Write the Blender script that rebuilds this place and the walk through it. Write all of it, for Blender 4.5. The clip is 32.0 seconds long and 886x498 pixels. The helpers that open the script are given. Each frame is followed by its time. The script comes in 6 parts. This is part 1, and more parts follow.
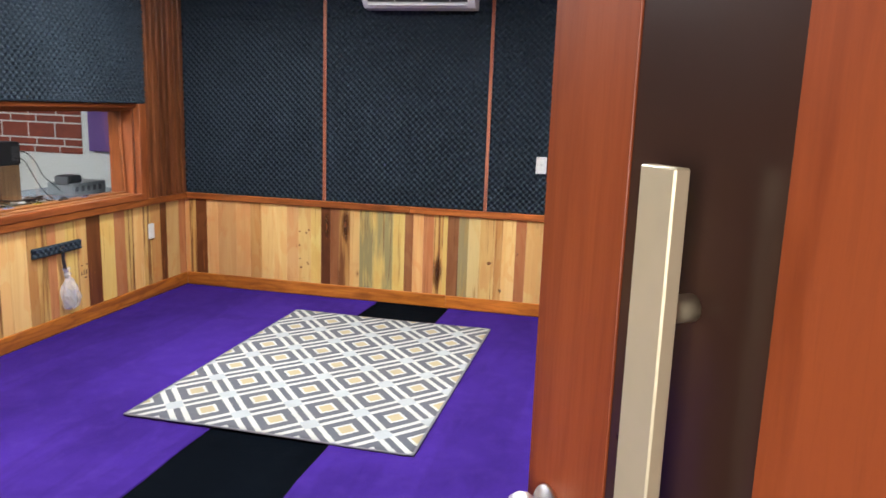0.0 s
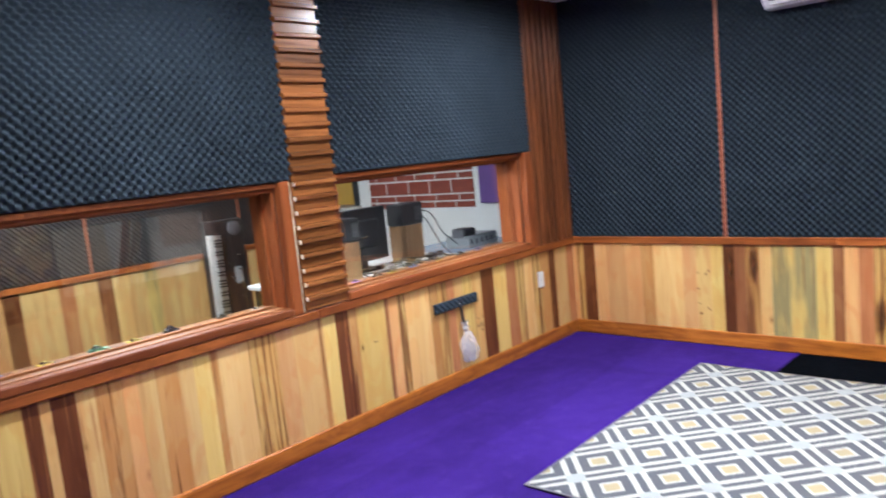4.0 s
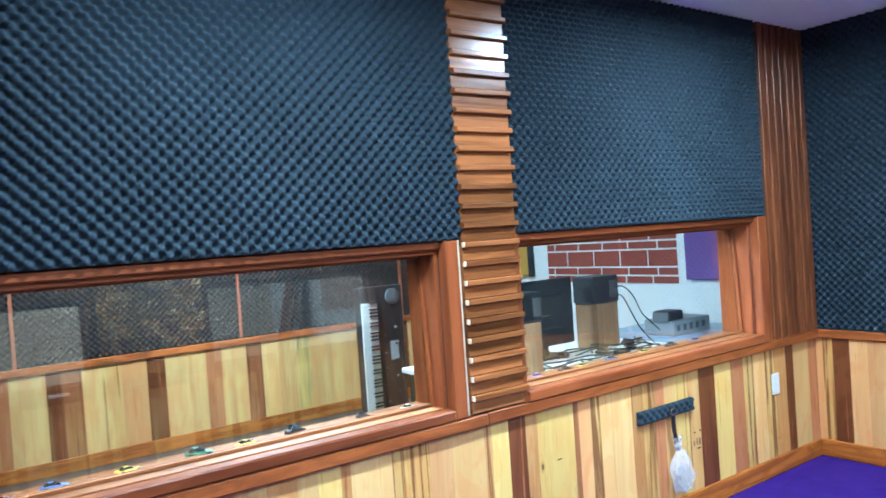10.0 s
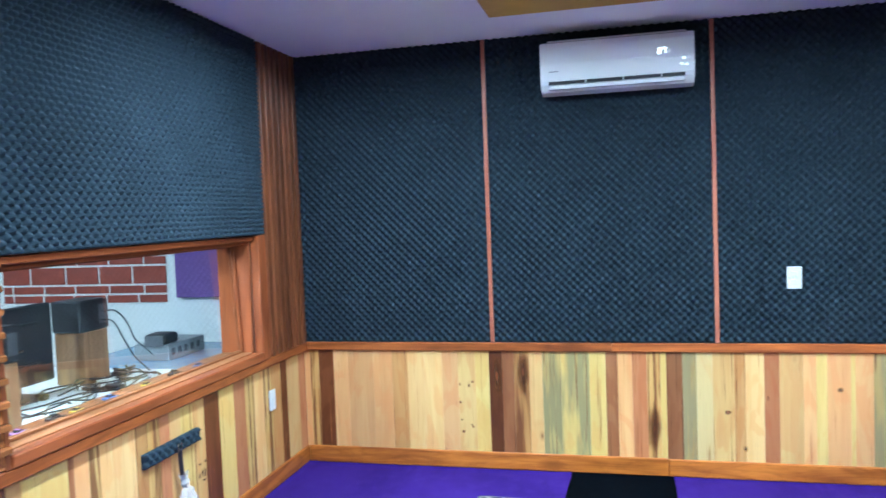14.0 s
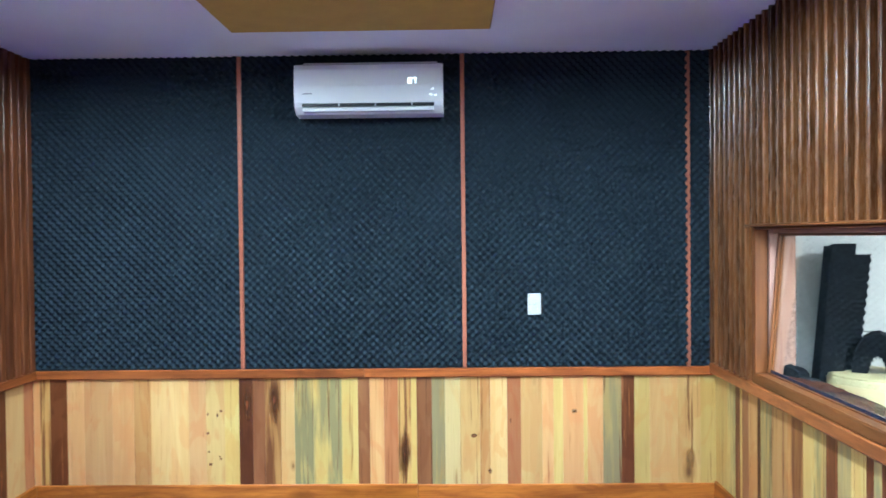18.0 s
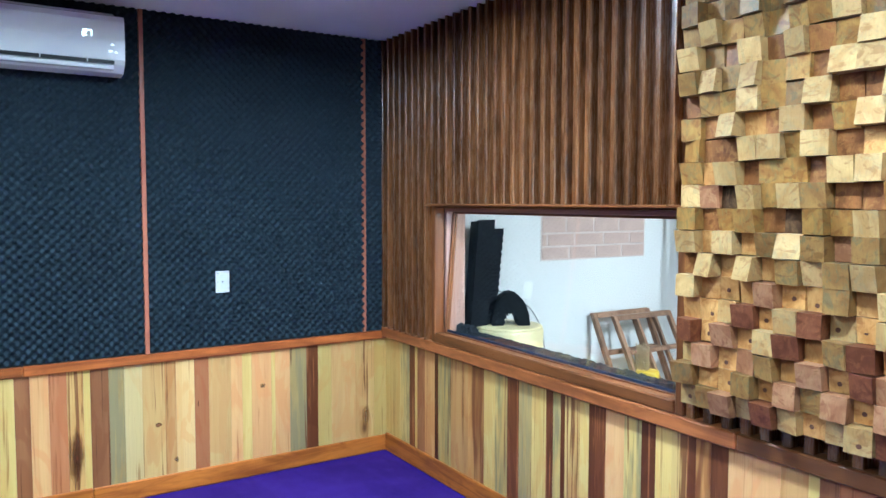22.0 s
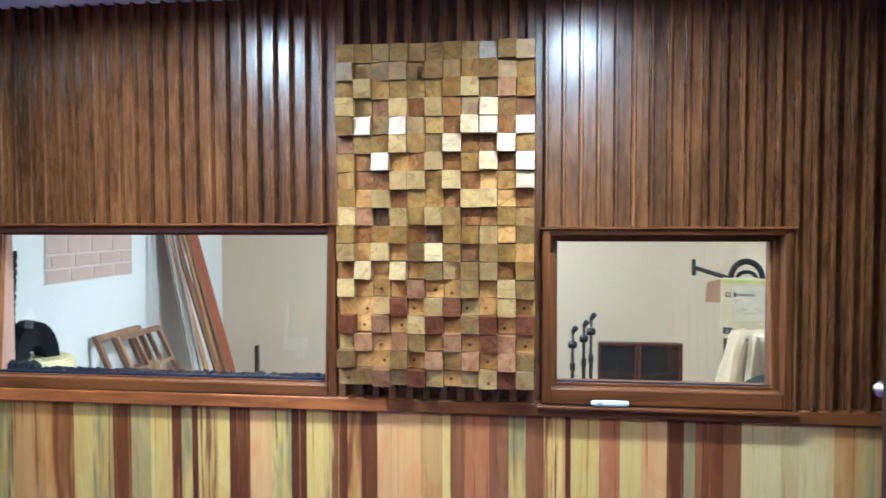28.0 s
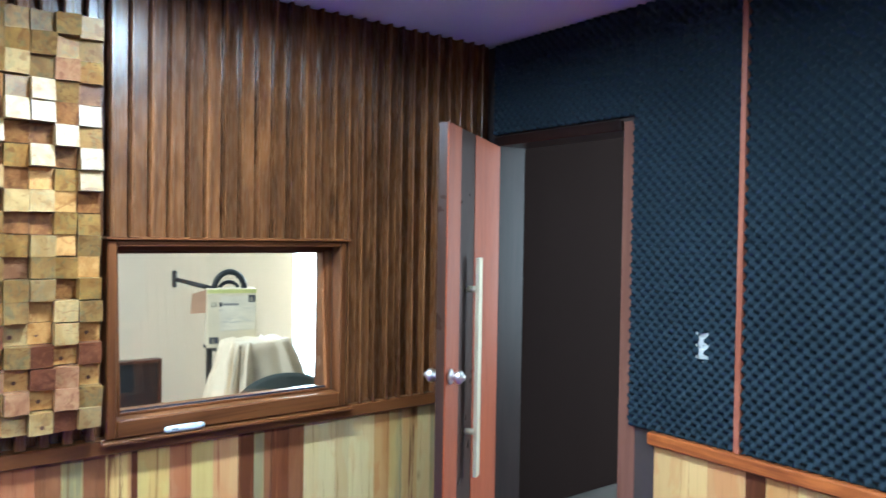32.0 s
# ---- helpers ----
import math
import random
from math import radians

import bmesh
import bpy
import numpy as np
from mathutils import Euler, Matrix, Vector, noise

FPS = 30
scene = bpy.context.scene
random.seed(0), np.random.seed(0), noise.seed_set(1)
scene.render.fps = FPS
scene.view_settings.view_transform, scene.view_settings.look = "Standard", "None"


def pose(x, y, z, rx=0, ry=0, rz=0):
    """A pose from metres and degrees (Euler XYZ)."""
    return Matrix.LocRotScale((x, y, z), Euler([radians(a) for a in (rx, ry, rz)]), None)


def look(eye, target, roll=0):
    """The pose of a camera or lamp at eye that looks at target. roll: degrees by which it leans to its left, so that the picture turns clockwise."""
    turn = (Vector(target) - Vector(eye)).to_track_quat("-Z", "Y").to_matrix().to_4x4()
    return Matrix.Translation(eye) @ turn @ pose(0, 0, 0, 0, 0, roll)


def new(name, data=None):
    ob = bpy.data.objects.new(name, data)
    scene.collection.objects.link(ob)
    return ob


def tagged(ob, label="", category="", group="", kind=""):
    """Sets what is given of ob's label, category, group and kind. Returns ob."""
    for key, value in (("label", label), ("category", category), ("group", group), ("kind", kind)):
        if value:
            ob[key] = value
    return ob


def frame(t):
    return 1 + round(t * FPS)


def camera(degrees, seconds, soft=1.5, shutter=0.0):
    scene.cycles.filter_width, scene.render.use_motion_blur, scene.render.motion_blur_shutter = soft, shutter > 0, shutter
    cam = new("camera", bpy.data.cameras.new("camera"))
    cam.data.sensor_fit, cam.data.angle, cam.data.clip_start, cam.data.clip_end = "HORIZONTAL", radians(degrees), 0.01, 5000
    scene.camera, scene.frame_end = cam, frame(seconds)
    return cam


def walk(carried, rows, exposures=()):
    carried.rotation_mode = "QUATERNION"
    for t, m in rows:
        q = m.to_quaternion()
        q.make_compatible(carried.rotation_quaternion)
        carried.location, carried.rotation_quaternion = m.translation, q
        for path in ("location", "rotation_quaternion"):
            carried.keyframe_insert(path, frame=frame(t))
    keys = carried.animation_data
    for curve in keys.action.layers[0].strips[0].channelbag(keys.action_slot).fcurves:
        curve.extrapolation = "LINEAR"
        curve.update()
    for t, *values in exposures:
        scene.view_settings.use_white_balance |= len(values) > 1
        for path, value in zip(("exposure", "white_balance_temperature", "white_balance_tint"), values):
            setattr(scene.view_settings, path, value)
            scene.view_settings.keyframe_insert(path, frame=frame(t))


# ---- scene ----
cam = camera(61.6, 32.0, shutter=0.4)
PATH = [
    (0, (3.476, -5.459, 1.529), (3.033, -3.544, 1.154), 2.0),
    (0.5, (3.483, -5.487, 1.52), (2.951, -3.602, 1.117), 2.0),
    (1, (3.501, -5.55, 1.515), (2.902, -3.696, 1.064), 1.5),
    (1.5, (3.524, -5.592, 1.534), (2.886, -3.767, 1.021), 1.0),
    (2, (3.501, -5.574, 1.534), (2.826, -3.774, 0.981), 0.1),
    (2.5, (3.467, -5.498, 1.535), (2.737, -3.722, 0.977), -1.0),
    (3, (3.357, -5.363, 1.54), (2.532, -3.615, 1.025), -2.4),
    (3.5, (3.241, -5.177, 1.546), (2.137, -3.554, 1.16), -4.8),
    (4, (3.178, -5.063, 1.548), (1.852, -3.589, 1.286), -5.6),
    (4.5, (3.217, -4.948, 1.574), (1.633, -3.734, 1.435), -5.4),
    (6.5, (3.148, -4.809, 1.474), (1.26, -4.153, 1.566), -4.2),
    (7, (3.064, -4.735, 1.474), (1.172, -4.094, 1.555), -4.2),
    (8, (2.881, -4.537, 1.47), (1.02, -3.806, 1.495), -3.9),
    (8.5, (2.767, -4.497, 1.469), (0.957, -3.647, 1.473), -3.9),
    (9, (2.614, -4.505, 1.48), (0.869, -3.528, 1.459), -3.9),
    (9.5, (2.48, -4.498, 1.506), (0.793, -3.424, 1.469), -3.7),
    (10, (2.362, -4.467, 1.491), (0.744, -3.292, 1.455), -3.9),
    (10.5, (2.254, -4.424, 1.486), (0.729, -3.131, 1.455), -3.9),
    (11, (2.172, -4.407, 1.51), (0.766, -2.985, 1.454), -3.5),
    (11.5, (2.079, -4.447, 1.516), (0.799, -2.911, 1.449), -3.3),
    (12, (1.975, -4.467, 1.521), (0.864, -2.806, 1.444), -2.9),
    (12.5, (1.917, -4.449, 1.531), (0.993, -2.677, 1.443), -2.8),
    (13, (1.916, -4.429, 1.538), (1.165, -2.577, 1.447), -2.6),
    (13.5, (1.942, -4.423, 1.54), (1.341, -2.517, 1.45), -2.5),
    (14, (2.028, -4.405, 1.564), (1.557, -2.464, 1.467), -2.2),
    (14.5, (2.083, -4.402, 1.545), (1.74, -2.433, 1.452), -1.8),
    (15, (2.167, -4.389, 1.532), (1.889, -2.41, 1.442), -1.4),
    (15.5, (2.218, -4.382, 1.513), (2.024, -2.393, 1.429), -0.9),
    (17.5, (2.53, -4.293, 1.494), (2.354, -2.301, 1.463), -0.5),
    (18, (2.475, -4.287, 1.531), (2.445, -2.288, 1.497), -0.6),
    (18.5, (2.378, -4.308, 1.557), (2.452, -2.31, 1.505), -0.8),
    (19, (2.269, -4.327, 1.562), (2.484, -2.34, 1.496), -0.8),
    (19.5, (2.2, -4.366, 1.581), (2.582, -2.405, 1.486), -0.8),
    (20, (2.093, -4.348, 1.57), (2.642, -2.427, 1.478), -0.7),
    (20.5, (2.069, -4.285, 1.581), (2.783, -2.421, 1.468), -0.3),
    (21, (1.983, -4.221, 1.587), (2.818, -2.407, 1.474), -0.2),
    (21.5, (1.908, -4.184, 1.581), (2.888, -2.444, 1.467), 0.0),
    (22, (1.752, -4.16, 1.58), (2.825, -2.478, 1.455), 0.1),
    (22.5, (1.609, -4.133, 1.573), (2.779, -2.516, 1.44), 0.3),
    (23, (1.489, -4.067, 1.546), (2.759, -2.529, 1.407), 0.5),
    (23.5, (1.362, -4.009, 1.549), (2.73, -2.557, 1.407), 0.6),
    (24, (1.236, -3.953, 1.557), (2.725, -2.626, 1.403), 0.6),
    (24.5, (1.082, -3.87, 1.554), (2.66, -2.651, 1.399), 0.5),
    (26.5, (0.818, -3.471, 1.588), (2.677, -2.743, 1.463), 0.2),
    (27, (0.75, -3.354, 1.584), (2.663, -2.781, 1.479), 0.1),
    (27.5, (0.736, -3.301, 1.591), (2.694, -2.904, 1.503), 0.0),
    (28, (0.732, -3.256, 1.587), (2.715, -3.006, 1.508), -0.1),
    (28.5, (0.774, -3.192, 1.575), (2.771, -3.123, 1.504), -0.2),
    (29, (0.785, -3.113, 1.583), (2.782, -3.188, 1.523), -0.2),
    (29.5, (0.816, -3.032, 1.584), (2.795, -3.317, 1.54), -0.4),
    (30, (0.817, -2.898, 1.587), (2.763, -3.356, 1.542), -0.4),
    (30.5, (0.832, -2.789, 1.603), (2.718, -3.455, 1.549), -0.1),
    (31, (0.852, -2.71, 1.603), (2.666, -3.551, 1.543), 0.2),
    (31.5, (0.927, -2.649, 1.582), (2.64, -3.68, 1.526), 0.6),
    (32, (0.986, -2.583, 1.584), (2.569, -3.805, 1.545), 0.9),
]
walk(cam, [(t, look(eye, target, roll)) for t, eye, target, roll in PATH],
     exposures=[(0.0,-0.15,6700,11),(2.0,-0.08,6350,9),(4.0,0.0,6200,12),(6.5,0.62,5180,-8),(9.0,0.56,4920,-7),(14.0,0.40,4870,-6),(18.0,0.32,5150,-7),(20.0,0.18,5200,-6),(22.5,0.12,4850,-6),(24.5,0.0,4900,-5),(28.0, 0.02, 5050, -5), (30.0, 0.04, 5000, -6), (32.0, 0.20, 4880, -8)])

# ---- world and light ----
world = bpy.data.worlds.new("sky")
scene.world = world
world.use_nodes = True
sky = world.node_tree.nodes.new("ShaderNodeTexSky")
sky.sky_type, sky.sun_disc, sky.sun_elevation, sky.sun_rotation = "NISHITA", False, radians(48), radians(150)
world.node_tree.links.new(sky.outputs[0], world.node_tree.nodes["Background"].inputs["Color"])
world.node_tree.nodes["Background"].inputs["Strength"].default_value = 0.12


def area_lamp(name, m, watts, sx, sy, colour, disk=False):
    d = bpy.data.lights.new(name, "AREA")
    d.shape = "DISK" if disk else "RECTANGLE"
    d.size, d.size_y, d.energy, d.color = sx, sy, watts, colour
    ob = new(name, d)
    ob.matrix_world = m
    return ob


ROOM_LAMPS = [(1.05, -1.55), (2.95, -1.75), (1.05, -3.55), (2.92, -3.47)]
for lx, ly in ROOM_LAMPS:
    area_lamp("downlight_lamp", pose(lx, ly, 2.5655), 67, 0.17, 0.17, (0.93, 0.96, 1.0), True)
area_lamp("control_room_lamp", pose(-1.9, -2.7, 2.53), 142, 0.5, 0.5, (0.95, 0.98, 1.0))
area_lamp("store_room_lamp", pose(6.0, -2.6, 2.53), 145, 0.6, 0.6, (1.0, 0.905, 0.875))
area_lamp("store_daylight", pose(7.86, -6.2, 1.2, 0, 90, 0), 95, 1.9, 0.36, (0.95, 0.98, 1.0))
area_lamp("hall_daylight", pose(2.35, -8.5, 1.45, 90, 0, 0), 205, 1.3, 2.0, (1.0, 0.98, 0.95))

# ---- materials ----
MATS = {}


def mat_base(name, colour, rough=0.6, metal=0.0, spec=0.5):
    m = bpy.data.materials.new(name)
    m.use_nodes = True
    b = m.node_tree.nodes["Principled BSDF"]
    b.inputs["Base Color"].default_value = (*colour, 1)
    b.inputs["Roughness"].default_value = rough
    b.inputs["Metallic"].default_value = metal
    b.inputs["Specular IOR Level"].default_value = spec
    return m, m.node_tree.nodes, m.node_tree.links, b


def nd(nodes, kind, **kw):
    n = nodes.new(kind)
    for k, v in kw.items():
        if k in n.inputs:
            n.inputs[k].default_value = v
    return n


def mixc(nodes, links, fac, a, b, mode="MIX"):
    n = nodes.new("ShaderNodeMix")
    n.data_type, n.blend_type = "RGBA", mode
    for sock, val in ((n.inputs[0], fac), (n.inputs[6], a), (n.inputs[7], b)):
        if isinstance(val, (int, float)):
            sock.default_value = val
        elif isinstance(val, tuple):
            sock.default_value = (*val[:3], 1)
        else:
            links.new(val, sock)
    return n.outputs[2]


def mth(nodes, links, op, a, b=0.0, c=0.0):
    n = nodes.new("ShaderNodeMath")
    n.operation = op
    for sock, val in zip(n.inputs, (a, b, c)):
        if isinstance(val, (int, float)):
            sock.default_value = val
        else:
            links.new(val, sock)
    return n.outputs[0]


def ramp(nodes, links, fac, lo, hi):
    n = nodes.new("ShaderNodeMapRange")
    n.inputs["From Min"].default_value, n.inputs["From Max"].default_value = lo, hi
    links.new(fac, n.inputs["Value"])
    return n.outputs[0]


def coords(nodes, links, scale=(1, 1, 1), shuffle=True):
    tc, mp = nodes.new("ShaderNodeTexCoord"), nodes.new("ShaderNodeMapping")
    src = tc.outputs["Object"]
    if shuffle:
        oi, va = nodes.new("ShaderNodeObjectInfo"), nodes.new("ShaderNodeVectorMath")
        va.operation = "ADD"
        mul = mth(nodes, links, "MULTIPLY", oi.outputs["Random"], 37.0)
        links.new(src, va.inputs[0])
        links.new(mul, va.inputs[1])
        src = va.outputs[0]
    links.new(src, mp.inputs["Vector"])
    mp.inputs["Scale"].default_value = scale
    return mp.outputs[0]


def noise_tex(nodes, links, vec, scale, detail=4.0, dist=0.0, rough=0.55):
    n = nd(nodes, "ShaderNodeTexNoise", Scale=scale, Detail=detail, Distortion=dist, Roughness=rough)
    links.new(vec, n.inputs["Vector"])
    return n.outputs["Fac"]


def bump(nodes, links, bsdf, height, strength, distance=0.002):
    n = nd(nodes, "ShaderNodeBump", Strength=strength, Distance=distance)
    links.new(height, n.inputs["Height"])
    links.new(n.outputs[0], bsdf.inputs["Normal"])


def wood(name, colour, dark, axis="z", rough=0.38, vary=0.25, spots=False, spec=0.3):
    """Varnished timber with its grain along one axis."""
    key = (name, axis)
    if key in MATS:
        return MATS[key]
    m, nodes, links, b = mat_base(name + "_" + axis, colour, rough, 0, spec)
    long = {"x": (1, 14, 14), "y": (14, 1, 14), "z": (14, 14, 1)}[axis]
    v = coords(nodes, links, long)
    broad = noise_tex(nodes, links, v, 0.85, 3, 2.0)
    fine = noise_tex(nodes, links, v, 9.0, 5, 0.6, 0.7)
    c = mixc(nodes, links, ramp(nodes, links, broad, 0.42, 0.70), colour, dark)
    c = mixc(nodes, links, mth(nodes, links, "MULTIPLY", ramp(nodes, links, fine, 0.45, 0.8), 0.22), c, tuple(k * 0.55 for k in dark))
    if spots:
        vo = nd(nodes, "ShaderNodeTexVoronoi", Scale=1.0)
        links.new(coords(nodes, links, tuple(9.0 if k > 1 else 3.2 for k in long)), vo.inputs["Vector"])
        rare = nodes.new("ShaderNodeSeparateColor")
        links.new(vo.outputs["Color"], rare.inputs[0])
        some = mth(nodes, links, "GREATER_THAN", rare.outputs[0], 0.72)
        c = mixc(nodes, links, mth(nodes, links, "MULTIPLY", mth(nodes, links, "MULTIPLY", ramp(nodes, links, vo.outputs["Distance"], 0.34, 0.08), some), 0.75), c, tuple(k * 0.4 for k in dark))
        mot = noise_tex(nodes, links, coords(nodes, links, tuple(16.0 if k > 1 else 4.0 for k in long)), 1.0, 4, 1.0, 0.6)
        c = mixc(nodes, links, mth(nodes, links, "MULTIPLY", ramp(nodes, links, mot, 0.46, 0.64), 0.55), c, tuple(k * 0.8 for k in dark))
    oi = nodes.new("ShaderNodeObjectInfo")
    hsv = nodes.new("ShaderNodeHueSaturation")
    links.new(c, hsv.inputs["Color"])
    links.new(mth(nodes, links, "MULTIPLY_ADD", oi.outputs["Random"], 2 * vary, 1 - vary), hsv.inputs["Value"])
    links.new(hsv.outputs[0], b.inputs["Base Color"])
    links.new(mth(nodes, links, "MULTIPLY_ADD", fine, 0.22, rough - 0.1), b.inputs["Roughness"])
    bump(nodes, links, b, fine, 0.25, 0.001)
    MATS[key] = m
    return m


def plain(name, colour, rough=0.6, metal=0.0, var=0.12, scale=6.0, bumps=0.1, spec=0.5, fine=120.0):
    if name in MATS:
        return MATS[name]
    m, nodes, links, b = mat_base(name, colour, rough, metal, spec)
    v = coords(nodes, links, (1, 1, 1), False)
    big = noise_tex(nodes, links, v, scale, 4)
    c = mixc(nodes, links, ramp(nodes, links, big, 0.3, 0.7), tuple(k * (1 - var) for k in colour), tuple(min(1, k * (1 + var)) for k in colour))
    links.new(c, b.inputs["Base Color"])
    f = noise_tex(nodes, links, v, fine, 3)
    links.new(mth(nodes, links, "MULTIPLY_ADD", f, 0.16, rough - 0.08), b.inputs["Roughness"])
    bump(nodes, links, b, f, bumps, 0.0015)
    MATS[name] = m
    return m


def emitter(name, colour, strength):
    m, nodes, links, b = mat_base(name, colour, 0.5)
    b.inputs["Emission Color"].default_value = (*colour, 1)
    b.inputs["Emission Strength"].default_value = strength
    return m


def glass_mat():
    m = bpy.data.materials.new("window_glass")
    m.use_nodes = True
    nodes, links = m.node_tree.nodes, m.node_tree.links
    b = nodes["Principled BSDF"]
    b.inputs["Base Color"].default_value = (0.93, 0.97, 0.96, 1)
    b.inputs["Roughness"].default_value = 0.0
    b.inputs["IOR"].default_value = 1.72
    b.inputs["Transmission Weight"].default_value = 1.0
    return m


GLASS = glass_mat()
RAIL = {a: wood("rail_wood", (0.38, 0.112, 0.026), (0.18, 0.045, 0.012), a, 0.36, spots=True, spec=0.22) for a in "xyz"}
BASEW = {a: wood("baseboard_wood", (0.45, 0.150, 0.022), (0.22, 0.060, 0.011), a, 0.36, spots=True, spec=0.22) for a in "xy"}
FRAMEW = {a: wood("frame_wood", (0.225, 0.062, 0.0185), (0.115, 0.029, 0.0090), a, 0.3, spec=0.25) for a in "xyz"}
SLAT = {a: wood("slat_wood", (0.165, 0.066, 0.0215), (0.064, 0.023, 0.0078), a, 0.26, vary=0.30, spots=True, spec=0.5) for a in "yz"}
SLATD = wood("umber_slat_wood", (0.225, 0.084, 0.025), (0.095, 0.031, 0.010), "z", 0.30, vary=0.3, spots=True)
RAILC = {"y": wood("umber_rail_wood", (0.30, 0.098, 0.028), (0.15, 0.046, 0.014), "y", 0.33, spots=True)}
SLATA = {"y": wood("amber_slat_wood", (0.25, 0.092, 0.028), (0.11, 0.036, 0.011), "y", 0.22, vary=0.4)}
CFRAME = {a: wood("brown_frame_wood", (0.165, 0.058, 0.017), (0.075, 0.025, 0.008), a, 0.3) for a in "xyz"}
LEDGEW = wood("window_ledge_wood", (0.205, 0.078, 0.026), (0.12, 0.042, 0.014), "y", 0.45, spec=0.2)
# Window 3 lining, lightened to carry the store room's white light.
LININGW = {a: wood("store_lit_lining_wood", (0.40, 0.235, 0.18), (0.30, 0.16, 0.115), a, 0.3, vary=0.03) for a in "xyz"}
CREAM = plain("cream_end_grain", (0.72, 0.60, 0.42), 0.6)
STRIP = wood("strip_wood", (0.42, 0.15, 0.085), (0.30, 0.085, 0.045), "z", 0.4, vary=0.05)


def plank_mat(name, colour, dark, streak=None, amount=0.66, knots=0.0, stain=None, vary=0.12, tone=0.6, heart=None):
    """A sawn board: slow change of tone, growth-ring figure, long mineral streaks, heartwood and knots."""
    m, nodes, links, b = mat_base(name, colour, 0.38, 0, 0.25)
    low = tuple(k * 0.5 for k in dark)
    mul = lambda x, y: mth(nodes, links, "MULTIPLY", x, y)
    v = coords(nodes, links, (9, 9, 0.7))
    near = None
    if knots:
        vo = nd(nodes, "ShaderNodeTexVoronoi", Scale=1.0)
        links.new(coords(nodes, links, (6.0, 6.0, 3.0)), vo.inputs["Vector"])
        rare = nodes.new("ShaderNodeSeparateColor")
        links.new(vo.outputs["Color"], rare.inputs[0])
        some = mth(nodes, links, "GREATER_THAN", rare.outputs[0], 0.38 if knots > 1 else 0.84)
        near = mul(ramp(nodes, links, vo.outputs["Distance"], 0.42, 0.10), some)
    slow = noise_tex(nodes, links, v, 0.6, 2, 0.9)
    if knots:
        slow = mth(nodes, links, "MULTIPLY_ADD", near, 0.28, slow)
    ring = mth(nodes, links, "MULTIPLY_ADD", mth(nodes, links, "SINE", mul(slow, 40.0)), 0.5, 0.5)
    fine = noise_tex(nodes, links, coords(nodes, links, (95, 95, 2.0)), 1.6, 4, 0.3, 0.6)
    c = mixc(nodes, links, mul(ramp(nodes, links, slow, 0.40, 0.64), tone), colour, dark)
    c = mixc(nodes, links, mul(mul(ring, ring), 0.30), c, dark)
    c = mixc(nodes, links, mul(ramp(nodes, links, fine, 0.45, 0.8), 0.20), c, low)
    flush = noise_tex(nodes, links, coords(nodes, links, (7, 7, 2.6)), 1.0, 3, 1.4, 0.5)
    c = mixc(nodes, links, mul(ramp(nodes, links, flush, 0.52, 0.57), 0.42), c, tuple(k * f for k, f in zip(dark, (1.06, 0.92, 0.85))))
    if stain:
        blot = noise_tex(nodes, links, coords(nodes, links, (34, 34, 2.2)), 1.0, 5, 0.5, 0.62)
        wide = noise_tex(nodes, links, coords(nodes, links, (10, 10, 1.5)), 1.0, 3, 0.4)
        c = mixc(nodes, links, mul(ramp(nodes, links, mth(nodes, links, "MULTIPLY_ADD", wide, 0.7, mul(blot, 0.6)), 0.575, 0.72), 0.80), c, stain)
    if heart:
        hw = noise_tex(nodes, links, coords(nodes, links, (13, 13, 1.1)), 1.0, 3, 0.7, 0.5)
        c = mixc(nodes, links, mul(ramp(nodes, links, hw, 0.43, 0.58), 0.92), c, heart)
    if streak:
        st = noise_tex(nodes, links, coords(nodes, links, (46, 46, 1.1)), 1.0, 4, 0.45, 0.6)
        c = mixc(nodes, links, mul(ramp(nodes, links, st, amount, amount + 0.07), 0.85), c, streak)
        fleck = noise_tex(nodes, links, coords(nodes, links, (120, 120, 7.0)), 1.0, 3, 0.4)
        c = mixc(nodes, links, mul(ramp(nodes, links, fleck, 0.69, 0.75), 0.6), c, streak)
    if knots:
        c = mixc(nodes, links, mul(mul(ramp(nodes, links, vo.outputs["Distance"], 0.15 * knots + 0.03, 0.13 * knots), some), 0.75), c, tuple(k * 0.8 for k in dark))
        c = mixc(nodes, links, mul(mul(ramp(nodes, links, vo.outputs["Distance"], 0.11 * knots, 0.05 * knots), some), 0.85), c, (0.10, 0.035, 0.012))
    oi, hsv = nodes.new("ShaderNodeObjectInfo"), nodes.new("ShaderNodeHueSaturation")
    links.new(c, hsv.inputs["Color"])
    links.new(mth(nodes, links, "MULTIPLY_ADD", oi.outputs["Random"], 2 * vary, 1 - vary), hsv.inputs["Value"])
    links.new(hsv.outputs[0], b.inputs["Base Color"])
    links.new(mth(nodes, links, "MULTIPLY_ADD", fine, 0.2, 0.28), b.inputs["Roughness"])
    bump(nodes, links, b, fine, 0.18, 0.001)
    return m


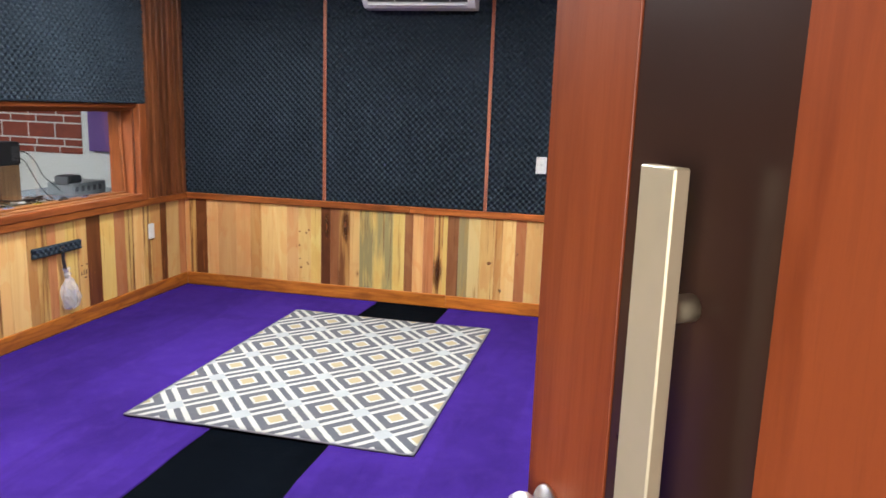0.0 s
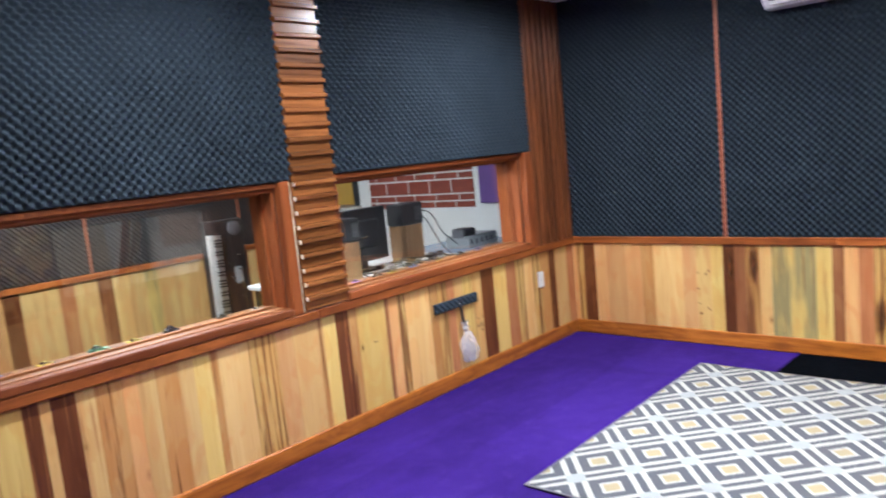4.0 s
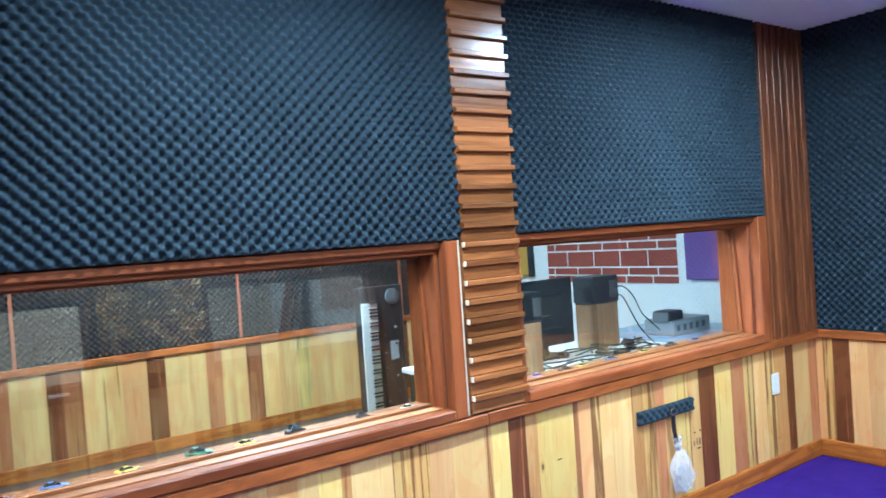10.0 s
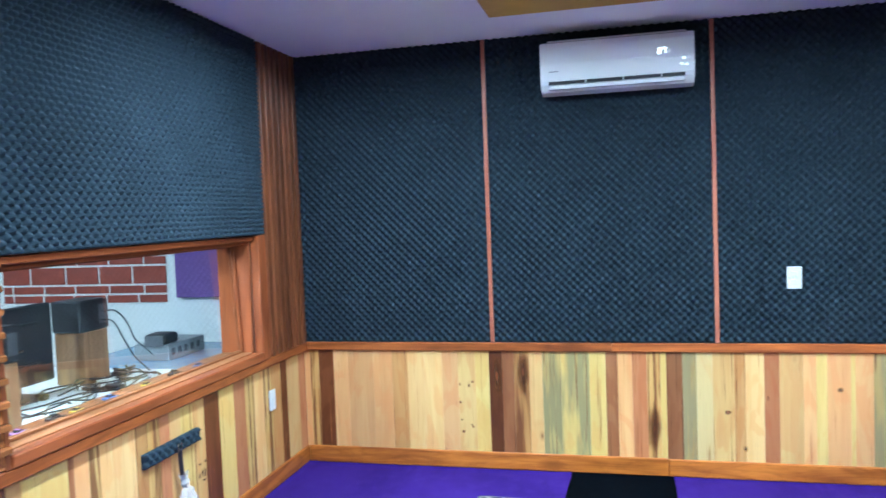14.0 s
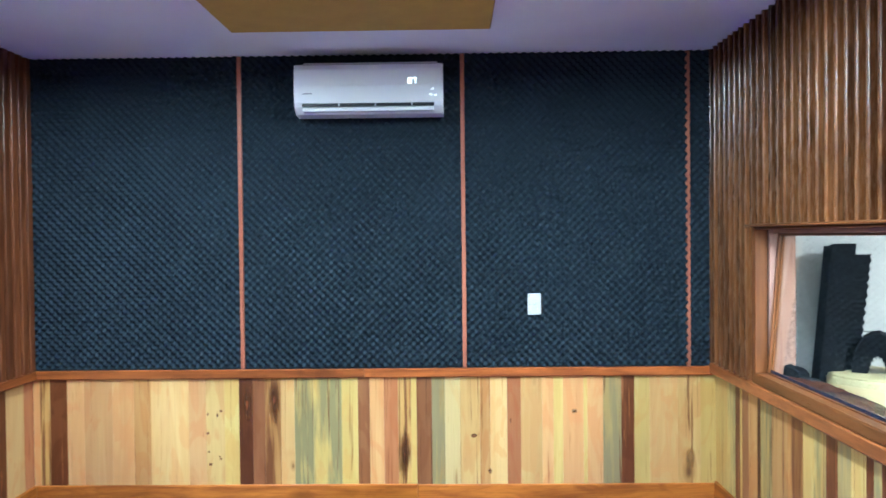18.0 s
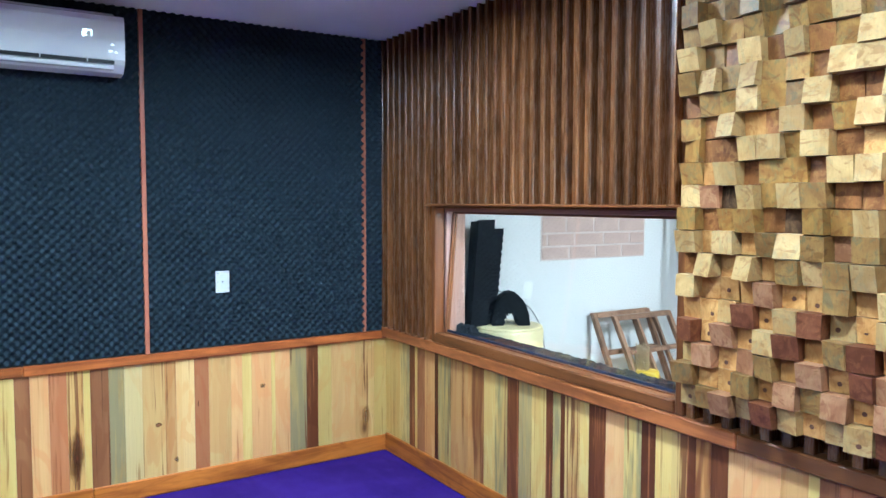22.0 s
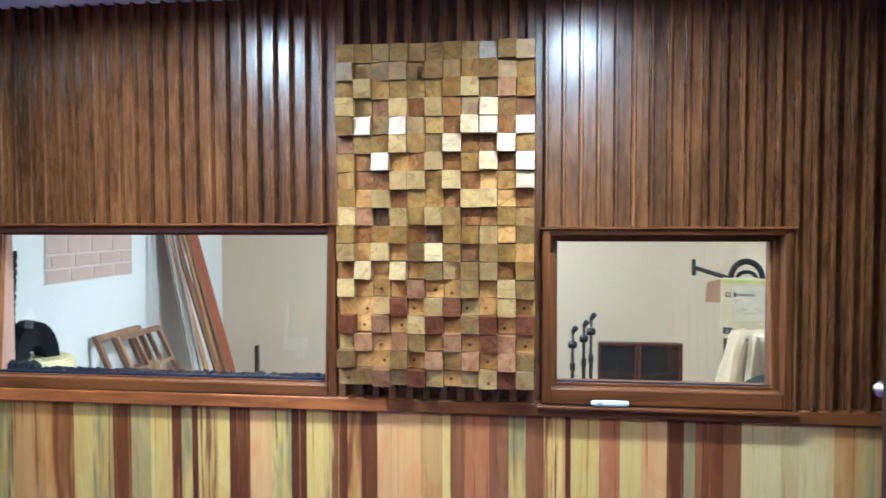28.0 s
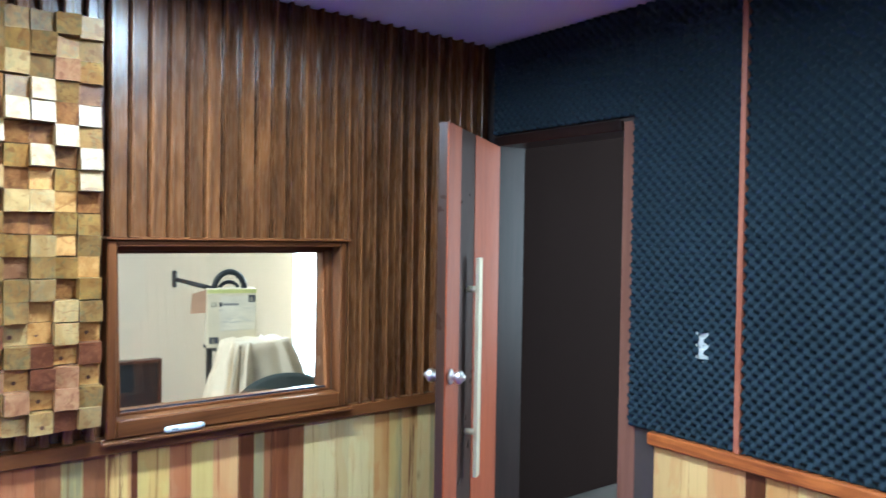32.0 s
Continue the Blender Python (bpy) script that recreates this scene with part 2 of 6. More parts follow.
HEART = (0.145, 0.046, 0.015)
PLANK = {
    "p": plank_mat("pale_pine", (0.650, 0.434, 0.1720), (0.550, 0.302, 0.1032), (0.400, 0.185, 0.0602), 0.62, 0.6),
    "y": plank_mat("yellow_pine", (0.650, 0.473, 0.1591), (0.540, 0.346, 0.0946), (0.330, 0.165, 0.0430), 0.600, 0.5),
    "c": plank_mat("cream_pine", (0.620, 0.478, 0.2193), (0.530, 0.370, 0.1505), (0.330, 0.190, 0.0640), 0.605, 0.6),
    "k": plank_mat("peach_pine", (0.630, 0.361, 0.1462), (0.540, 0.254, 0.0903), (0.380, 0.146, 0.0473), 0.625, 0.6),
    "t": plank_mat("tan_pine", (0.530, 0.297, 0.1049), (0.410, 0.185, 0.0533), HEART, 0.60, 0.7),
    "o": plank_mat("olive_pine", (0.470, 0.335, 0.1200), (0.360, 0.230, 0.0750), HEART, 0.615, stain=(0.270, 0.225, 0.1150)),
    "d": plank_mat("dark_cedar", (0.150, 0.048, 0.0160), (0.072, 0.022, 0.0072), (0.34, 0.130, 0.045), 0.585, vary=0.2),
    "r": plank_mat("red_cedar", (0.46, 0.195, 0.080), (0.35, 0.120, 0.044), (0.19, 0.058, 0.020), 0.61, vary=0.12),
    "b": plank_mat("brown_cedar", (0.31, 0.130, 0.050), (0.19, 0.068, 0.025), (0.090, 0.029, 0.011), 0.57, vary=0.2),
    "g": plank_mat("grey_stained_pine", (0.600, 0.439, 0.1462), (0.480, 0.307, 0.0860), HEART, 0.59, stain=(0.200, 0.180, 0.0900)),
    "s": plank_mat("knotty_pine", (0.650, 0.434, 0.1634), (0.500, 0.263, 0.0817), HEART, 0.585, 1.4),
    "m": plank_mat("streaked_cedar", (0.620, 0.419, 0.1419), (0.460, 0.234, 0.0645), HEART, 0.49),
    "x": plank_mat("two_tone_cedar", (0.520, 0.283, 0.0903), (0.380, 0.171, 0.0473), HEART, 0.60, heart=HEART),
}
CEIL = plain("ceiling_paint", (0.88, 0.87, 0.89), 0.85, 0, 0.03, 1.5, 0.1)
WHITE = plain("white_wall_paint", (0.80, 0.81, 0.80), 0.8, 0, 0.04, 1.2, 0.15)
BEIGE = plain("beige_wall_paint", (0.67, 0.555, 0.42), 0.8, 0, 0.05, 1.0, 0.15)
# Near black so the added hall stays dark despite its lamp.
HALLP = plain("darkened_hall_paint", (0.015, 0.009, 0.0075), 0.9, 0, 0.05, 1.0, 0.15, 0.03)
CORE = plain("dark_wall_core", (0.05, 0.035, 0.03), 0.8)
DARKFOAM = plain("black_foam", (0.0075, 0.0085, 0.011), 0.95, 0, 0.15, 3.0, 0.5, 0.2, 400.0)
GREYFOAM = plain("grey_foam", (0.036, 0.036, 0.038), 0.95, 0, 0.12, 3.0, 0.5, 0.2, 400.0)
FOAM = plain("acoustic_foam", (0.0215, 0.0318, 0.0425), 0.95, 0, 0.12, 3.0, 0.08, 0.2, 260.0)
WPLAST = plain("white_plastic", (0.66, 0.66, 0.63), 0.35, 0, 0.02)
BPLAST = plain("black_plastic", (0.012, 0.012, 0.014), 0.45, 0, 0.1)
METAL = plain("brushed_steel", (0.68, 0.66, 0.64), 0.24, 1.0, 0.04, 30)
KNOBM = plain("satin_knob_steel", (0.78, 0.75, 0.72), 0.34, 1.0, 0.03, 30)
CHAMP = plain("champagne_steel", (0.56, 0.49, 0.34), 0.45, 0.35, 0.03, 30)
DOORRED = wood("door_red_veneer", (0.31, 0.068, 0.019), (0.22, 0.043, 0.012), "z", 0.42, vary=0.02)
DOORDARK = plain("door_dark_lacquer", (0.040, 0.018, 0.012), 0.30, 0, 0.10, 3, 0.0, 0.45, 9.0)
# Door frame timber in four tones, near black on hinge jamb and head.
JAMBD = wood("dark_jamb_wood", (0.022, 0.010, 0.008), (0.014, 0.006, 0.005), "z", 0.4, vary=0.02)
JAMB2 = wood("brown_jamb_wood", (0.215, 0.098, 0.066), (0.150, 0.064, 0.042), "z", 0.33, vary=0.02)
# Casing lightened to pink: the hall's daylight is put into its colour.
JAMBP = wood("hall_lit_casing_wood", (0.36, 0.205, 0.170), (0.27, 0.14, 0.11), "z", 0.4, vary=0.02)
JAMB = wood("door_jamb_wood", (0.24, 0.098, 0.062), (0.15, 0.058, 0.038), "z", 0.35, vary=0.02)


def carpet(name, colour, mottle):
    m, nodes, links, b = mat_base(name, colour, 0.97, 0, 0.02)
    v = coords(nodes, links, (1, 1, 1), False)
    big, mid = noise_tex(nodes, links, v, 1.3, 4, 0.5), noise_tex(nodes, links, v, 9.0, 5)
    fine = noise_tex(nodes, links, v, 420.0, 2)
    c = mixc(nodes, links, ramp(nodes, links, big, 0.38, 0.64), tuple(k * 0.82 for k in colour), tuple(k * 1.16 for k in colour))
    # Lighter blotches from the middle noise.
    c = mixc(nodes, links, mth(nodes, links, "MULTIPLY", ramp(nodes, links, mid, 0.50, 0.75), 0.30), c, mottle)
    c = mixc(nodes, links, mth(nodes, links, "MULTIPLY", ramp(nodes, links, fine, 0.35, 0.7), 0.35), c, tuple(k * 0.5 for k in colour))
    # Shade of shallow wrinkles, darkened into the colour of a flat pile.
    wrinkle_shade = noise_tex(nodes, links, coords(nodes, links, (4.0, 0.8, 1), False), 1.6, 4, 1.5, 0.6)
    c = mixc(nodes, links, mth(nodes, links, "MULTIPLY", ramp(nodes, links, wrinkle_shade, 0.52, 0.72), 0.35), c, tuple(k * 0.55 for k in colour))
    # Bands of brushed pile: their change of sheen is put into the colour.
    nap_sheen = noise_tex(nodes, links, coords(nodes, links, (3.4, 0.22, 1), False), 1.0, 1, 0.25)
    c = mixc(nodes, links, mth(nodes, links, "MULTIPLY", ramp(nodes, links, nap_sheen, 0.47, 0.52), 0.22), c, tuple(k * 0.45 for k in colour))
    links.new(c, b.inputs["Base Color"])
    bump(nodes, links, b, mth(nodes, links, "MULTIPLY_ADD", mid, 2.0, fine), 0.5, 0.003)
    return m


PURPLE = carpet("purple_carpet", (0.046, 0.0185, 0.188), (0.082, 0.040, 0.25))
BLACKC = carpet("black_carpet", (0.0018, 0.0030, 0.0050), (0.0070, 0.0100, 0.0140))


def rug_mat():
    """Woven rug: crossing white double bars, grey diamonds with tan centres."""
    m, nodes, links, b = mat_base("patterned_rug_weave", (0.3, 0.3, 0.3), 0.95, 0, 0.1)
    tc, sep = nodes.new("ShaderNodeTexCoord"), nodes.new("ShaderNodeSeparateXYZ")
    links.new(tc.outputs["Object"], sep.inputs[0])
    q = lambda op, a, b2=0.0, c=0.0: mth(nodes, links, op, a, b2, c)
    shake = q("MULTIPLY", q("SUBTRACT", noise_tex(nodes, links, tc.outputs["Object"], 90.0, 2), 0.5), 0.03)
    xs, ys = q("MULTIPLY_ADD", sep.outputs[0], 1 / 0.3645, shake), q("MULTIPLY", sep.outputs[1], 1 / 0.412)
    cell = []
    for s, shift in ((q("ADD", xs, ys), 100.572), (q("SUBTRACT", xs, ys), 100.487)):
        fr = q("FRACT", q("ADD", s, shift))
        cell.append(q("ABSOLUTE", q("SUBTRACT", fr, 0.5)))
    far, near = q("MAXIMUM", *cell), q("MINIMUM", *cell)
    white, grey, tan, blue = (0.53, 0.53, 0.48), (0.080, 0.090, 0.110), (0.42, 0.34, 0.185), (0.39, 0.42, 0.43)
    step = lambda v, e: q("GREATER_THAN", v, e)
    c = mixc(nodes, links, step(far, 0.125), tan, white)
    c = mixc(nodes, links, step(far, 0.178), c, grey)
    c = mixc(nodes, links, step(far, 0.338), c, white)
    c = mixc(nodes, links, step(far, 0.440), c, grey)
    c = mixc(nodes, links, q("MULTIPLY", step(far, 0.440), step(near, 0.338)), c, white)
    c = mixc(nodes, links, step(near, 0.345), c, blue)
    edge = q("MAXIMUM", step(q("ABSOLUTE", sep.outputs[0]), 0.722), step(q("ABSOLUTE", sep.outputs[1]), 0.996))
    c = mixc(nodes, links, edge, c, (0.19, 0.19, 0.215))
    v = coords(nodes, links, (1, 1, 1), False)
    f = noise_tex(nodes, links, v, 260.0, 3)
    worn = noise_tex(nodes, links, v, 5.0, 4)
    c = mixc(nodes, links, mth(nodes, links, "MULTIPLY", f, 0.38), c, (0.18, 0.18, 0.175))
    c = mixc(nodes, links, mth(nodes, links, "MULTIPLY", ramp(nodes, links, worn, 0.45, 0.75), 0.25), c, (0.15, 0.14, 0.13))
    links.new(c, b.inputs["Base Color"])
    bump(nodes, links, b, f, 0.4, 0.002)
    return m


RUG = rug_mat()


# ---- builders ----
PLACE = {}


def put_mesh(name, verts, faces, material, parent=None, label="", smooth=False):
    """One mesh object from world coordinates, its origin in its middle, under a thing or part."""
    v = np.array(verts, float)
    mid = (v.min(0) + v.max(0)) / 2
    me = bpy.data.meshes.new(name)
    me.from_pydata((v - mid).tolist(), [], faces if isinstance(faces, list) else faces.tolist())
    if smooth:
        me.polygons.foreach_set("use_smooth", [True] * len(me.polygons))
    me.materials.append(material)
    ob = new(name, me)
    PLACE[ob] = Vector(mid)
    if parent is not None:
        ob.parent = parent
        ob.location = Vector(mid) - PLACE[parent]
    else:
        ob.location = mid
    if label:
        ob["label"] = label
    return ob


def thing(name, base, label, category, group="", kind=""):
    ob = new(name)
    ob.location = base
    PLACE[ob] = Vector(base)
    return tagged(ob, label, category, group, kind)


def box_data(x0, x1, y0, y1, z0, z1, c=0.0):
    """A box with chamfered edges."""
    x0, x1, y0, y1, z0, z1 = min(x0, x1), max(x0, x1), min(y0, y1), max(y0, y1), min(z0, z1), max(z0, z1)
    if c <= 0:
        v = [(x, y, z) for x in (x0, x1) for y in (y0, y1) for z in (z0, z1)]
        return v, [[0, 1, 3, 2], [4, 6, 7, 5], [0, 4, 5, 1], [2, 3, 7, 6], [0, 2, 6, 4], [1, 5, 7, 3]]
    c = min(c, (x1 - x0) * 0.4, (y1 - y0) * 0.4, (z1 - z0) * 0.4)
    v, at = [], {}
    lo, hi = (x0, y0, z0), (x1, y1, z1)
    for corner in [(a, b, d) for a in (0, 1) for b in (0, 1) for d in (0, 1)]:
        for axis in range(3):
            p = [(hi[k] if corner[k] else lo[k]) if k == axis else (hi[k] - c if corner[k] else lo[k] + c) for k in range(3)]
            at[corner, axis] = len(v)
            v.append(tuple(p))
    f = []
    for axis in range(3):
        o = [k for k in range(3) if k != axis]
        for s in (0, 1):
            ring = []
            for a, b in ((0, 0), (1, 0), (1, 1), (0, 1)):
                k = [0, 0, 0]
                k[axis], k[o[0]], k[o[1]] = s, a, b
                ring.append(at[tuple(k), axis])
            f.append(ring if (s == 1) == (axis != 1) else ring[::-1])
        for a in (0, 1):
            for b in (0, 1):
                k0, k1 = [0, 0, 0], [0, 0, 0]
                k0[axis], k1[axis] = 0, 1
                for k in (k0, k1):
                    k[o[0]], k[o[1]] = a, b
                f.append([at[tuple(k0), o[0]], at[tuple(k1), o[0]], at[tuple(k1), o[1]], at[tuple(k0), o[1]]])
    for corner in {k for k, _ in at}:
        f.append([at[corner, 0], at[corner, 1], at[corner, 2]])
    return v, f


def box(name, x0, x1, y0, y1, z0, z1, material, parent=None, c=0.003, label=""):
    v, f = box_data(x0, x1, y0, y1, z0, z1, c)
    ob = put_mesh(name, v, f, material, parent, label)
    fix_normals(ob)
    return ob


def fix_normals(ob):
    bm = bmesh.new()
    bm.from_mesh(ob.data)
    bmesh.ops.recalc_face_normals(bm, faces=bm.faces)
    bm.to_mesh(ob.data)
    bm.free()


def join_data(*pieces):
    v, f = [], []
    for pv, pf in pieces:
        n = len(v)
        v += list(pv)
        f += [[k + n for k in face] for face in pf]
    return v, f


def boxes(name, spec, material, parent=None, c=0.0, label=""):
    v, f = join_data(*[box_data(*s, c) for s in spec])
    ob = put_mesh(name, v, f, material, parent, label)
    fix_normals(ob)
    return ob


def lathe_data(profile, centre, axis=(0, 0, 1), n=24, cap=True):
    """A turned body: (radius, height) pairs along an axis."""
    m = Vector((0, 0, 1)).rotation_difference(Vector(axis)).to_matrix()
    v, f = [], []
    for r, h in profile:
        for k in range(n):
            a = 2 * math.pi * k / n
            v.append(tuple(Vector(centre) + m @ Vector((r * math.cos(a), r * math.sin(a), h))))
    for i in range(len(profile) - 1):
        for k in range(n):
            f.append([i * n + k, i * n + (k + 1) % n, (i + 1) * n + (k + 1) % n, (i + 1) * n + k])
    if cap:
        f += [list(range(n))[::-1], [(len(profile) - 1) * n + k for k in range(n)]]
    return v, f


def tube_data(points, r, n=8):
    """A bent round bar through points."""
    pts = [Vector(p) for p in points]
    v, f = [], []
    up = Vector((0, 0, 1))
    for i, p in enumerate(pts):
        d = (pts[min(i + 1, len(pts) - 1)] - pts[max(i - 1, 0)]).normalized()
        side = d.cross(up if abs(d.z) < 0.95 else Vector((1, 0, 0))).normalized()
        top = side.cross(d)
        for k in range(n):
            a = 2 * math.pi * k / n
            v.append(tuple(p + r * (math.cos(a) * side + math.sin(a) * top)))
    for i in range(len(pts) - 1):
        for k in range(n):
            f.append([i * n + k, i * n + (k + 1) % n, (i + 1) * n + (k + 1) % n, (i + 1) * n + k])
    f += [list(range(n))[::-1], [(len(pts) - 1) * n + k for k in range(n)]]
    return v, f


def mesh_of(name, data, material, parent=None, label="", smooth=True):
    ob = put_mesh(name, data[0], data[1], material, parent, label, smooth)
    fix_normals(ob)
    return ob


def curve_points(ctrl, n=24):
    """A smooth line through control points (Catmull-Rom)."""
    p = [Vector(c) for c in ctrl]
    p = [2 * p[0] - p[1]] + p + [2 * p[-1] - p[-2]]
    out = []
    for i in range(1, len(p) - 2):
        for k in range(n):
            t = k / n
            a, b, c, d = p[i - 1 : i + 3]
            out.append(0.5 * (2 * b + (c - a) * t + (2 * a - 5 * b + 4 * c - d) * t * t + (3 * b - a - 3 * c + d) * t ** 3))
    return out + [p[-2]]


def foam_sheet(name, origin, u, w, n, wide, tall, label, parent=None, hole=None, pitch=0.047, amp=0.0180, base=0.0235, cat=True, res=7, material=None):
    """Egg-crate foam: a moulded sheet of staggered bumps, cut straight at its edges."""
    o, u, w, n = (np.array(k, float) for k in (origin, u, w, n))
    nu, nv = max(4, int(wide / pitch * res)), max(4, int(tall / pitch * res))
    s, t = np.meshgrid(np.linspace(0, wide, nu + 1), np.linspace(0, tall, nv + 1), indexing="ij")
    wob = 0.12 * np.sin(3.1 * s + 1.7 * t) + 0.1 * np.sin(2.3 * t)
    h = np.sin(2 * np.pi * s / pitch + wob) * np.sin(2 * np.pi * t / pitch + wob)
    h = base + amp * (np.sign(h) * np.abs(h) ** 0.8)
    edge = np.minimum(np.minimum(s, wide - s), np.minimum(t, tall - t))
    h = h * np.clip(0.75 + edge / 0.02, 0, 1)
    front = (o + s[..., None] * u + t[..., None] * w + h[..., None] * n).reshape(-1, 3)
    idx = np.arange((nu + 1) * (nv + 1)).reshape(nu + 1, nv + 1)
    keep = np.ones((nu, nv), bool)
    if hole:
        cs, ct = (s[:-1, :-1] + s[1:, 1:]) / 2, (t[:-1, :-1] + t[1:, 1:]) / 2
        keep &= ~((cs > hole[0]) & (cs < hole[1]) & (ct > hole[2]) & (ct < hole[3]))
    faces = np.stack([idx[:-1, :-1], idx[1:, :-1], idx[1:, 1:], idx[:-1, 1:]], -1)[keep].reshape(-1, 4)
    ring = np.concatenate([idx[:, 0], idx[-1, 1:], idx[-2::-1, -1], idx[0, -2:0:-1]])
    flat = front[ring] - ((front[ring] - o) @ n)[:, None] * n
    verts = np.concatenate([front, flat])
    b0 = len(front)
    m = len(ring)
    k = np.arange(m)
    skirt = np.stack([ring, b0 + k, b0 + (k + 1) % m, ring[(k + 1) % m]], -1)
    ob = put_mesh(name, verts, np.concatenate([faces, skirt]), material or FOAM, parent, "", True)
    fix_normals(ob)
    if cat:
        tagged(ob, label, "acoustic foam", "foam panels")
    return ob


# ---- the live room: floor, ceiling, walls ----
W, L, H, ZR, ZB, ZC = 4.06, 5.20, 2.575, 0.775, 0.105, 0.797
floor = boxes("floor", [(-0.2, 4.13, -L - 0.15, 0.2, -0.12, -0.012)], CORE)
tagged(floor, "dark floor slab under purple carpet", "floor", kind="structure")
def carpet_data(x_wall, x_cut, seed):
    """A fitted carpet: straight along the wall, hand-cut and slightly wavy along the runner."""
    rc, v, f, n = random.Random(seed), [], [], 110
    ph = [rc.uniform(0, 6.28) for _ in range(5)]
    side = 1 if x_cut > x_wall else -1
    for i in range(n + 1):
        y = -L + (L - 0.002) * i / n
        wob = 0.007 * math.sin(1.9 * y + ph[0]) + 0.004 * math.sin(5.3 * y + ph[1]) + 0.0022 * math.sin(13 * y + ph[2]) + rc.uniform(-0.0012, 0.0012)
        lift = 0.0025 + 0.0025 * math.sin(4.1 * y + ph[3]) * math.sin(1.3 * y + ph[4])
        xe = x_cut + side * wob
        v += [(x_wall, y, -0.012), (x_wall, y, 0.0), (xe - side * 0.09, y, 0.0), (xe - side * 0.03, y, lift * 0.6), (xe - side * 0.004, y, lift), (xe, y, lift - 0.003), (xe, y, -0.012)]
    for i in range(n):
        for k in range(6):
            f.append([i * 7 + k, i * 7 + k + 1, i * 7 + 8 + k, i * 7 + 7 + k])
    return v, f + [[k for k in range(7)], [n * 7 + k for k in range(7)][::-1]]


for xw, xc, seed in ((0.0, 1.69, 4), (W, 2.285, 9)):
    cp = put_mesh("carpet", *carpet_data(xw, xc, seed), PURPLE, None)
    fix_normals(cp)
    tagged(cp, "deep purple fitted carpet beside the black runner", "carpet", kind="structure")
tagged(box("carpet_runner", 1.670, 2.305, -L, -0.012, -0.012, -0.003, BLACKC, c=0.003), "black carpet strip laid between two purple carpets", "carpet", kind="structure")


ceiling = boxes("ceiling", [(-0.2, 4.13, -L - 0.15, 0.2, H, H + 0.12)], CEIL)
tagged(ceiling, "plain pale lilac painted ceiling", "ceiling", kind="structure")


def panelled_wall(name, spec, material, label):
    ob = boxes(name, spec, material)
    return tagged(ob, label, "wall", kind="structure")


A1, A2 = (-4.535, -2.782, 0.800, 1.438), (-2.402, -0.625, 0.806, 1.446)
C3, C4 = (-2.335, -0.655, 0.826, 1.547), (-4.268, -3.316, 0.848, 1.520)


def pierced(x0, x1, ya, yb, za, zb, holes):
    """Boxes of a wall along y with rectangular holes, in order of y."""
    out, y = [], ya
    for h in holes:
        out += [(x0, x1, y, h[0], za, zb), (x0, x1, h[0], h[1], za, h[2]), (x0, x1, h[0], h[1], h[3], zb)]
        y = h[1]
    return out + [(x0, x1, y, yb, za, zb)]


wall_a = panelled_wall("wall_a", pierced(-0.2, 0.0, -L, 0.0, 0, H, [A1, A2]), CORE, "inner wall with two wide windows, timber wainscot and foam")
wall_b = panelled_wall("wall_b", [(-0.2, 4.13, 0.0, 0.2, 0, H)], CORE, "inner wall with timber wainscot below black foam")
wall_c = panelled_wall("wall_c", pierced(4.0, 4.13, -L, 0.0, 0, H, [C4, C3]), CORE, "inner wall with two windows and dark timber slats")
wall_d = panelled_wall("wall_d", [(-0.2, 2.88, -L - 0.15, -L, 0, H), (2.88, 3.0, -L - 0.062, -L, 0, H), (3.0, 3.9, -L - 0.15, -L, 2.09, H), (3.9, 4.13, -L - 0.15, -L, 0, H)], CORE, "inner wall with the entrance doorway and black foam")


def planks_b(wall, y0, y1, start, sign, text):
    at = start
    for word in text.split():
        b = at + sign * float(word[1:]) / 100
        d = random.uniform(-0.0004, 0.0004)
        box("plank", min(at, b) + 0.0002, max(at, b) - 0.0002, y0, y1 + d, ZB - 0.01, ZR - 0.036, PLANK[word[0]], wall, 0.0006)
        at = b


def planks_a(wall, x0, x1, start, text):
    at = start
    for word in text.split():
        b = at - float(word[1:]) / 100
        d = random.uniform(-0.0004, 0.0004)
        box("plank", x0, x1 + d, b + 0.0002, at - 0.0002, ZB - 0.01, ZR - 0.036, PLANK[word[0]], wall, 0.0006)
        at = b


planks_b(wall_b, 0.0, -0.02, 0.02, 1, "k3.9 m6.0 d9.9 k10.0 k16.5 k12.5 t9.9 p10.6 p11.5 k9.9 s10.8 y8.6 d7.9 b7.2 x9.2 p7.9 g10.8 g16.4 y9.5 b6.8 k8.2 r8.2 m7.5 y3.2 b8.8 o7.5 c8.8 s11.4 t5.9 p9.8 r7.8 p12.3 k6.5 y5.5 k11.7 y2.3 k9.0 o10.4 d7.4 y8.8 p16.1 s12.9 y9.2")
planks_a(wall_a, 0.0, 0.02, -0.02, "r9.4 p17.1 d8.2 t12.0 m9.7 p12.0 m9.3 r12.0 y14.6 d13.9 s9.9 y10.0 p8.5 r7.5 m9.0 t7.6 p14.3 p7.8 m6.0 k7.8 b3.1 y22.2 t6.3 d9.4 y9.2 t3.6 p16.5 k10.6 m12.6 m4.1 p17.3 t3.9 y9.0 p7.6 t11.0 p8.5 k7.0 t11.6 p7.8 d9.9 p4.4 d6.4 y14.5 k17.9 t12.0 p15.0 k16.0 t14.0 p19.5")
